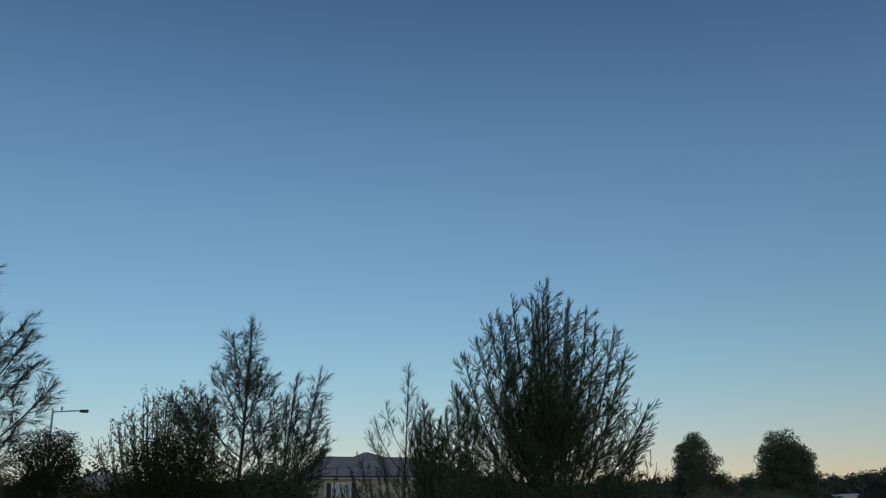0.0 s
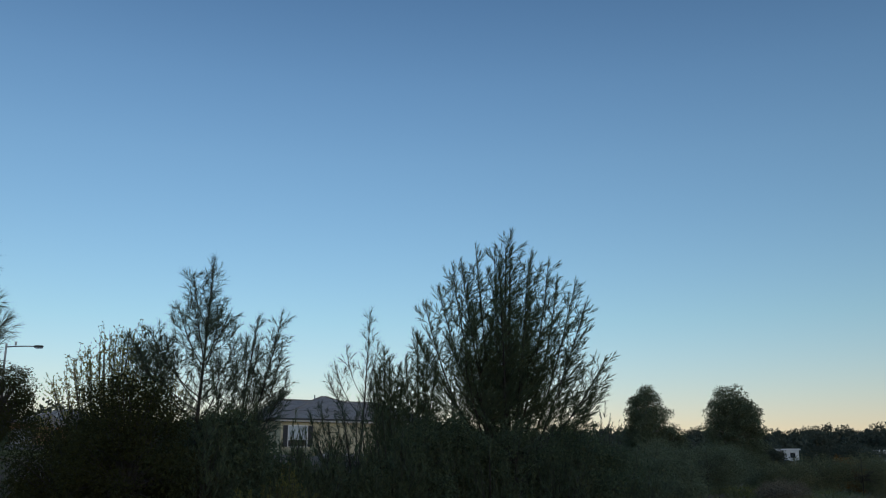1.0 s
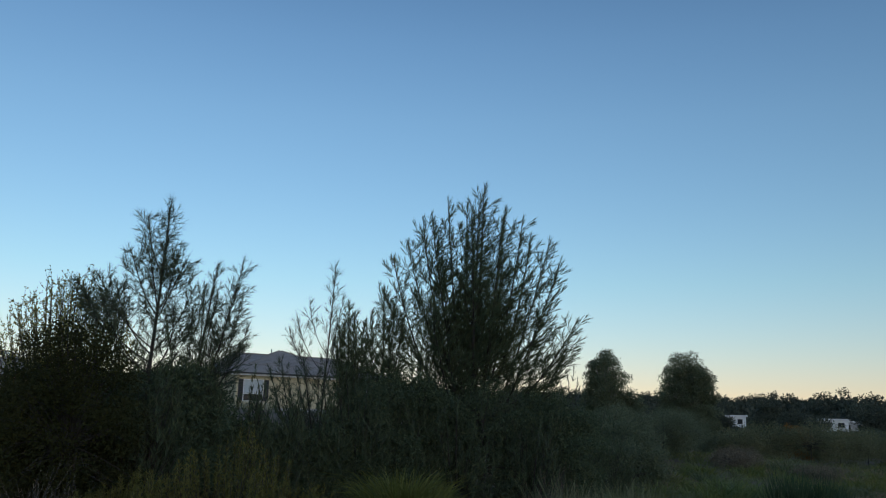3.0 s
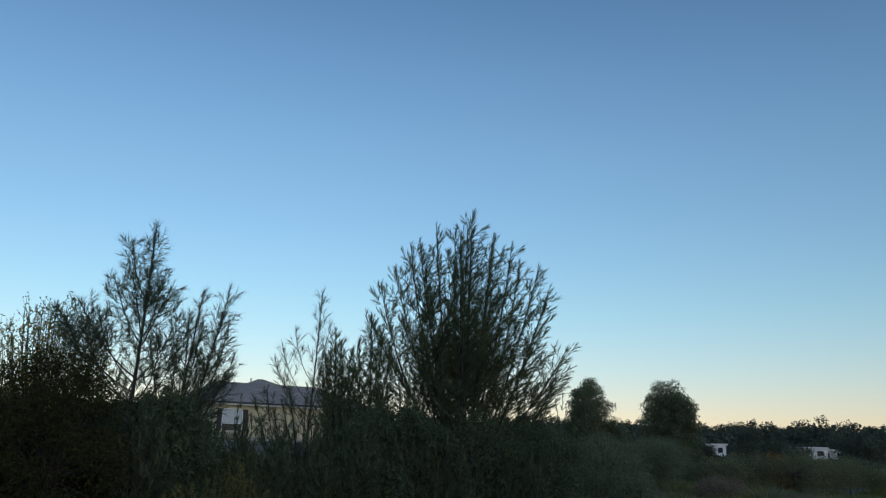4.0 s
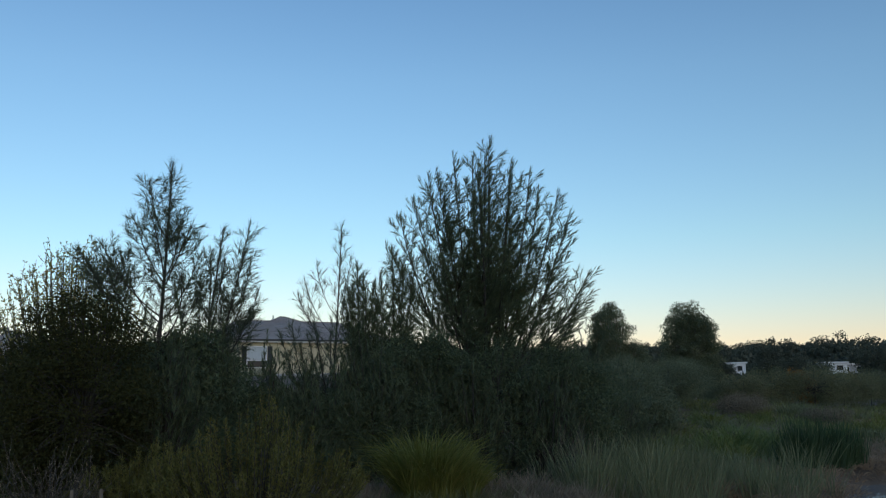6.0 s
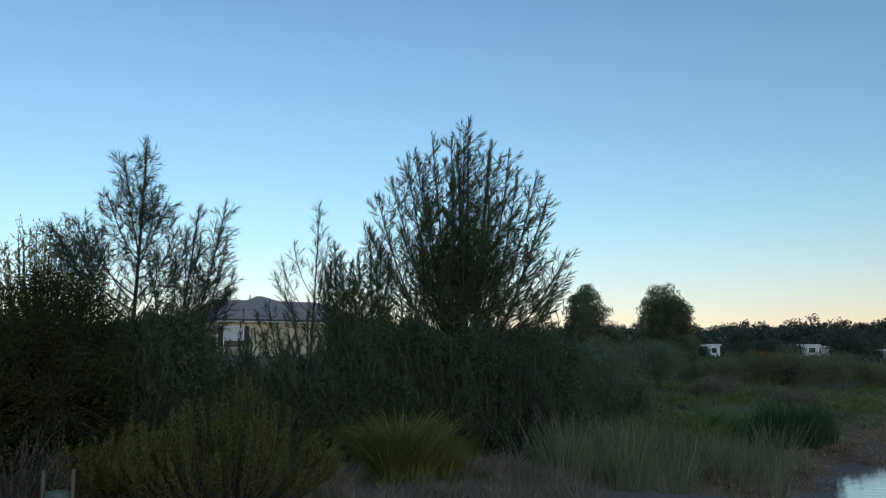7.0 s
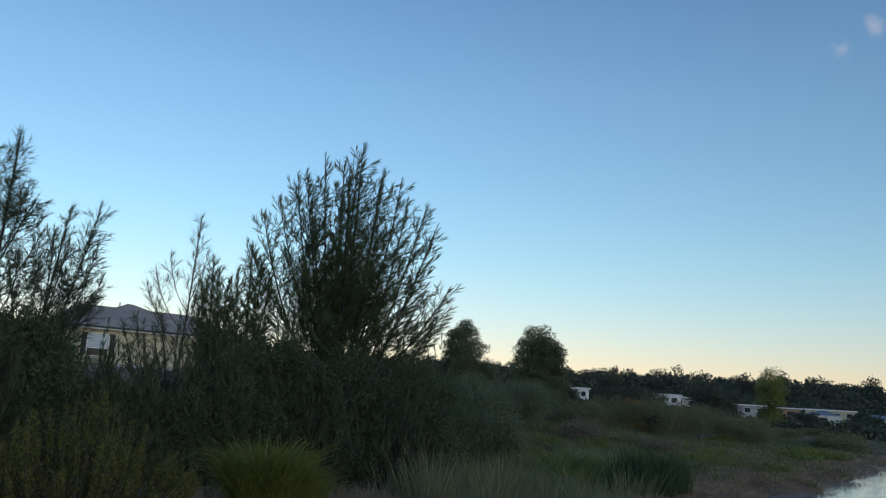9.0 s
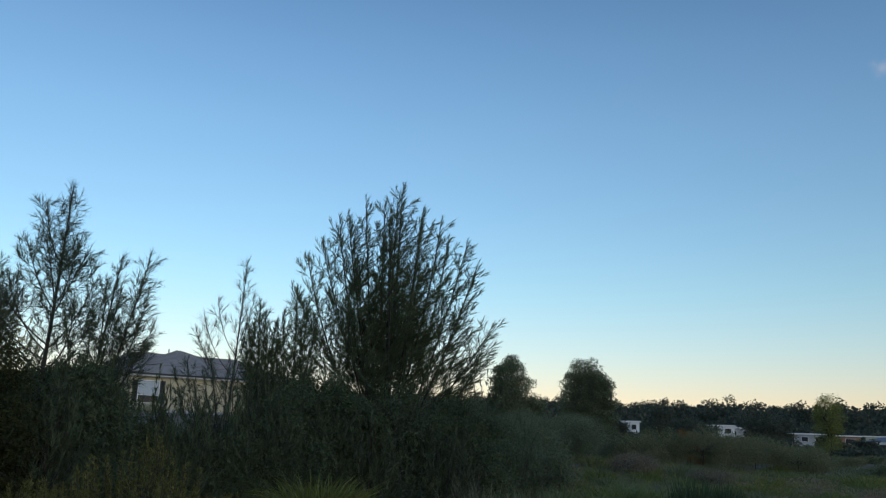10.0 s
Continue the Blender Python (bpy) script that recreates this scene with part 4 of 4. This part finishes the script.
# ---- grass, reeds and rushes ----
def tuft(soup, x, y, n, r, h, width, droop, splay, z=None):
    """A tuft of arching blades in three bends."""
    z = land(x, y) if z is None else z
    az = rng.random(n) * 2 * np.pi
    rr = r * np.sqrt(rng.random(n))
    p = np.stack([x + rr * np.cos(az), y + rr * np.sin(az), np.full(n, float(np.mean(z))) - 0.03], 1)
    lean = splay * (rr / max(r, 1e-6)) * 0.9 + 0.12 * rng.random(n)
    az2 = az + rng.normal(size=n) * 0.5
    out = np.stack([np.cos(az2), np.sin(az2), np.zeros(n)], 1)
    d = unit(out * lean[:, None] + V(0, 0, 1))
    ln = h * (0.6 + 0.5 * rng.random(n))
    side = np.stack([-np.sin(az2), np.cos(az2), np.zeros(n)], 1) + rng.normal(size=(n, 3)) * 0.5
    side = unit(side) * (width * (0.7 + 0.6 * rng.random(n)))[:, None] * 0.5
    rows = []
    for u, k in ((0, 1.0), (0.4, 1.0), (0.75, 0.75)):
        c = p + d * (ln * u)[:, None] + (out * 0.7 - V(0, 0, 1) * 0.6) * (ln * droop * u * u)[:, None]
        rows += [c - side * k, c + side * k]
    rows.append(p + d * ln[:, None] + (out * 0.7 - V(0, 0, 1) * 0.8) * (ln * droop)[:, None])
    verts = np.stack(rows, 1).reshape(-1, 3)
    k = np.arange(n)[:, None] * 7
    soup.add(verts, np.concatenate([k, k + 1, k + 3, k + 2], 1), np.concatenate([k + 2, k + 3, k + 5, k + 4], 1), np.concatenate([k + 4, k + 5, k + 6], 1))


def clump(name, x, y, r, h, n, label, mat, width=0.012, droop=0.35, splay=0.8, group="", humps=1):
    at = on_land(x, y)
    root = thing(name, at, label, "grass clump", group)
    for k in range(humps):
        s = Soup()
        ox, oy = (0, 0) if humps == 1 else (r * (k - (humps - 1) / 2) * 0.8, 0.25 * r * (k % 2))
        hh = h * (1 - 0.16 * k)
        for _ in range(18):
            a, q = rng.random() * 2 * np.pi, rng.random() ** 0.5 * r * 0.75
            tuft(s, ox + q * np.cos(a), oy + q * np.sin(a), n // (18 * humps), r * 0.22, hh * (1.1 - 0.75 * (q / r) ** 2) * (0.8 + 0.35 * rng.random()), width, droop * (0.6 + 0.8 * rng.random()), splay * (0.5 + rng.random()), 0.0)
        attach("tussock", s.mesh("tussock", mat), root)
    return root


def field(name, label, mat, n, x0, x1, y0, y1, h, r, per, width, droop=0.25, splay=0.5, keep=None, patch=0.35):
    s = Soup()
    made = 0
    while made < n:
        x, y = x0 + (x1 - x0) * rng.random(), y0 + (y1 - y0) * rng.random()
        made += 1
        if shore(x, y) > -0.45 or (keep is not None and not keep(x, y)):
            continue
        g = noise.noise(Vector((x * patch, y * patch, n * 0.1)))
        if g < -0.2:
            continue
        tuft(s, x, y, per, r, h * (0.5 + 0.8 * g + 0.55 * rng.random()), width, droop, splay)
    tagged(new(name, s.mesh(name, mat)), label, "grass", kind="stuff")


clump("mat_rush", 1.6, 14.4, 0.5, 1.6, 5200, "green mat-rush clump with arching yellow-tipped blades", MATRUSH, 0.010, 0.4, 0.36, humps=2)
clump("mat_rush", 15.4, 40, 1.6, 1.3, 900, "pale green mat-rush mound beside the scrub", MATRUSH, 0.03, 0.4, 0.9, humps=2)
clump("mat_rush", 29.5, 44, 1.8, 1.5, 800, "green mat-rush mound on the bank", MATRUSH, 0.035, 0.4, 0.8, "", 2)
clump("mat_rush", 47, 55, 2.6, 1.5, 800, "broad green mat-rush mound behind the pond", MATRUSH, 0.045, 0.4, 0.8, "", 2)
for x, y, r, h in ((13.6, 30.5, 1.3, 1.9), (15.4, 31.6, 1.4, 1.9), (17.4, 33, 1.3, 1.8), (12.2, 31.5, 1.0, 1.5)):
    clump("reed_clump", x, y, r, h, 700, "fresh green reeds bending over at the tips", REED, 0.024, 0.45, 0.6, "green reeds in the marsh")
for x, y, r, h in ((16.0, 28.6, 0.9, 1.9), (17.2, 29.2, 1.0, 2.0), (18.4, 29.8, 0.8, 1.8)):
    clump("bulrush_clump", x, y, r, h, 700, "dark green upright bulrushes by the water", BULRUSH, 0.02, 0.08, 0.25, "dark bulrushes by the water")
for k in range(44):
    x, y = 8.5 + 44 * rng.random() ** 1.3, 0
    y = 24.4 + (x - 15.5) * 0.816 + 3.0 + 17 * rng.random()
    if shore(x, y) > -1.5:
        continue
    pale = ((MATRUSH, "green arching rush mound in the marsh"), (TALLGRASS, "greyish tussock with dry seed heads in the marsh"), (REED, "fresh green reed mound in the marsh"), (DRYGRASS, "straw-coloured dry tussock in the marsh"))[k % 4]
    clump("tussock_mound", x, y, 0.7 + 0.7 * rng.random(), 0.9 + 0.8 * rng.random(), 260, pale[1], pale[0], 0.03, 0.4, 0.7, "tussocks in the marsh")
field("tall_grass", "tall greyish green grass before the scrub", TALLGRASS, 300, 4.2, 9.0, 16.0, 23, 1.4, 0.2, 26, 0.011, 0.15, 0.35)
field("tall_grass", "tall dry grass between the trees and the reeds", TALLGRASS, 300, 7.5, 14, 21, 33, 1.3, 0.26, 24, 0.014, 0.18, 0.4)
field("dry_grass", "dry seeding grass around the rush clump", DRYGRASS, 420, -0.2, 4.2, 11.2, 16, 0.55, 0.16, 22, 0.008, 0.3, 0.5)
field("dry_sedge", "low brown matted sedge on the pond bank", SEDGE, 2600, 8, 32, 20, 42, 0.4, 0.34, 18, 0.022, 0.6, 1.0)
field("dry_sedge", "brown sedge along the far shore", SEDGE, 2600, 28, 62, 34, 66, 0.5, 0.6, 24, 0.045, 0.5, 0.9)
field("green_grass", "green grass band behind the pond", GREENGRASS, 700, 24, 66, 40, 68, 0.8, 0.5, 22, 0.03, 0.3, 0.6, lambda x, y: shore(x, y) < -4)
field("green_grass", "rough green grass below the gum trees", SCRUBGRASS, 700, 9, 40, 34, 66, 0.75, 0.45, 22, 0.026, 0.3, 0.6)
field("dry_grass", "straw-coloured grass mixed through the tall grass", DRYGRASS, 260, 4.5, 13, 16, 30, 0.9, 0.2, 14, 0.012, 0.3, 0.5)
field("dry_sedge", "matted brown sedge at the water's edge", SEDGE, 5200, 10, 48, 18, 54, 0.42, 0.34, 14, 0.026, 0.5, 0.9, lambda x, y: -4.5 < shore(x, y) < -0.6, 0.9)
field("dry_sedge", "brown sedge tussocks that hang over the water", SEDGE, 3800, 9, 40, 16, 46, 0.5, 0.3, 22, 0.02, 0.45, 0.8, lambda x, y: -2.6 < shore(x, y) < -0.5, 2.5)
field("green_grass", "tussocky grass over the low ground behind the marsh", SCRUBGRASS, 2800, 10, 72, 32, 100, 0.6, 0.6, 16, 0.04, 0.3, 0.6, lambda x, y: shore(x, y) < -3, 3.0)
field("green_grass", "rough pale grass on the far bank", SCRUBGRASS, 2200, 40, 110, 50, 112, 0.5, 1.0, 14, 0.07, 0.3, 0.7, lambda x, y: shore(x, y) < -2, 0.05)
field("green_grass", "mown green grass on the rise", SCRUBGRASS, 3000, -32, -5, 18, 80, 0.26, 0.7, 18, 0.03, 0.3, 0.7, None, 0.05)
field("dark_grass", "dark grass and litter under the trees", SCRUBGRASS, 900, -9, 5, 9.5, 24, 0.4, 0.25, 20, 0.01, 0.3, 0.6)


# ---- bush in the foreground ----
def bottlebrush(x, y, rx, ry, h, label):
    """A low bush of upright, leafy wands."""
    root = thing("bottlebrush_bush", on_land(x, y, 0.03), label, "bush")
    wood, crown = Soup(), Soup()
    for i in range(250):
        az, q = rng.random() * 2 * np.pi, rng.random() ** 0.5
        fx, fy = np.cos(az) * q * rx, np.sin(az) * q * ry
        dome = h * (1 - 0.55 * q * q) * (0.74 + 0.5 * noise.noise(Vector((fx * 1.6, fy * 1.6, 3.0))) + 0.22 * rng.random())
        top = V(fx * 1.06, fy * 1.06, dome)
        foot = V(fx * 0.35, fy * 0.35, -0.05)
        line = curve(foot, top, V(fx, fy, 0) * 0.16, 8)
        tube(wood, line, 0.009, 0.003, 4)
        n = 95
        u = 0.28 + 0.72 * rng.random(n) ** 0.8
        k = np.clip((u * 7).astype(int), 0, 6)
        f = (u * 7 - k)[:, None]
        pt = line[k] * (1 - f) + line[k + 1] * f
        d = unit(line[k + 1] - line[k])
        leaves(crown, pt, d * 0.75 + rng.normal(size=(n, 3)) * 0.5, 0.06 * (0.7 + 0.6 * rng.random(n)), 0.013)
    attach("wood", wood.mesh("wood", BARK), root)
    attach("foliage", crown.mesh("foliage", OLIVE), root)


bottlebrush(-1.1, 11.6, 1.35, 0.8, 1.55, "olive green bottlebrush bush with upright leafy wands")
bottlebrush(-2.6, 12.4, 0.9, 0.7, 0.9, "small olive bush in the shade of the trees")
shrub("dry_bush", on_land(-3.4, 11.0), 0.8, 0.6, 0.9, "thin dark twiggy bush beside the stakes", DRYSCRUB, shoots=160, needle=0.08, width=0.008, dens=30)
shrub("dry_bush", on_land(5.3, 19.0), 0.9, 0.6, 1.3, "grey dry shrub at the foot of the big tree", DRYSCRUB, shoots=200, needle=0.12, width=0.009, dens=40, up=1.2)


def tree_guard(x, y):
    g = thing("tree_guard", on_land(x, y), "pair of timber stakes holding a green mesh guard", "tree guard")
    for sx in (-0.15, 0.15):
        part("stake", box((0.035, 0.035, 0.7), (sx, 0, 0.28), 0.006), TIMBER, g)
    s = Soup()
    n = 12
    ring = [(0.13 * math.cos(a * 2 * math.pi / n), 0.13 * math.sin(a * 2 * math.pi / n)) for a in range(n)]
    verts = np.array([(px, py, z) for z in (0.0, 0.4) for px, py in ring])
    s.add(verts, [(i, (i + 1) % n, n + (i + 1) % n, n + i) for i in range(n)])
    attach("sleeve", s.mesh("sleeve", SLEEVE), g, "pale green plastic sleeve")


SLEEVE = solid_material("green_sleeve", (0.06, 0.1, 0.085), (0.1, 0.15, 0.125), 8, 0.6, 0, 0.05)
tree_guard(-2.75, 10.2)


def flax(x, y, z, label):
    root = thing("flax_plant", Vector((x, y, z)), label, "plant", "flax plants below the window")
    s = Soup()
    tuft(s, 0, 0, 60, 0.2, 1.15, 0.07, 0.2, 0.7, 0.0)
    attach("leaf_fan", s.mesh("leaf_fan", FLAX), root)


for fx in (-6.3, -5.6, -5.0, -4.3):
    flax(fx, 69.6 + 0.2 * math.sin(fx * 9), 2.25, "pale strap-leaved flax below the house window")
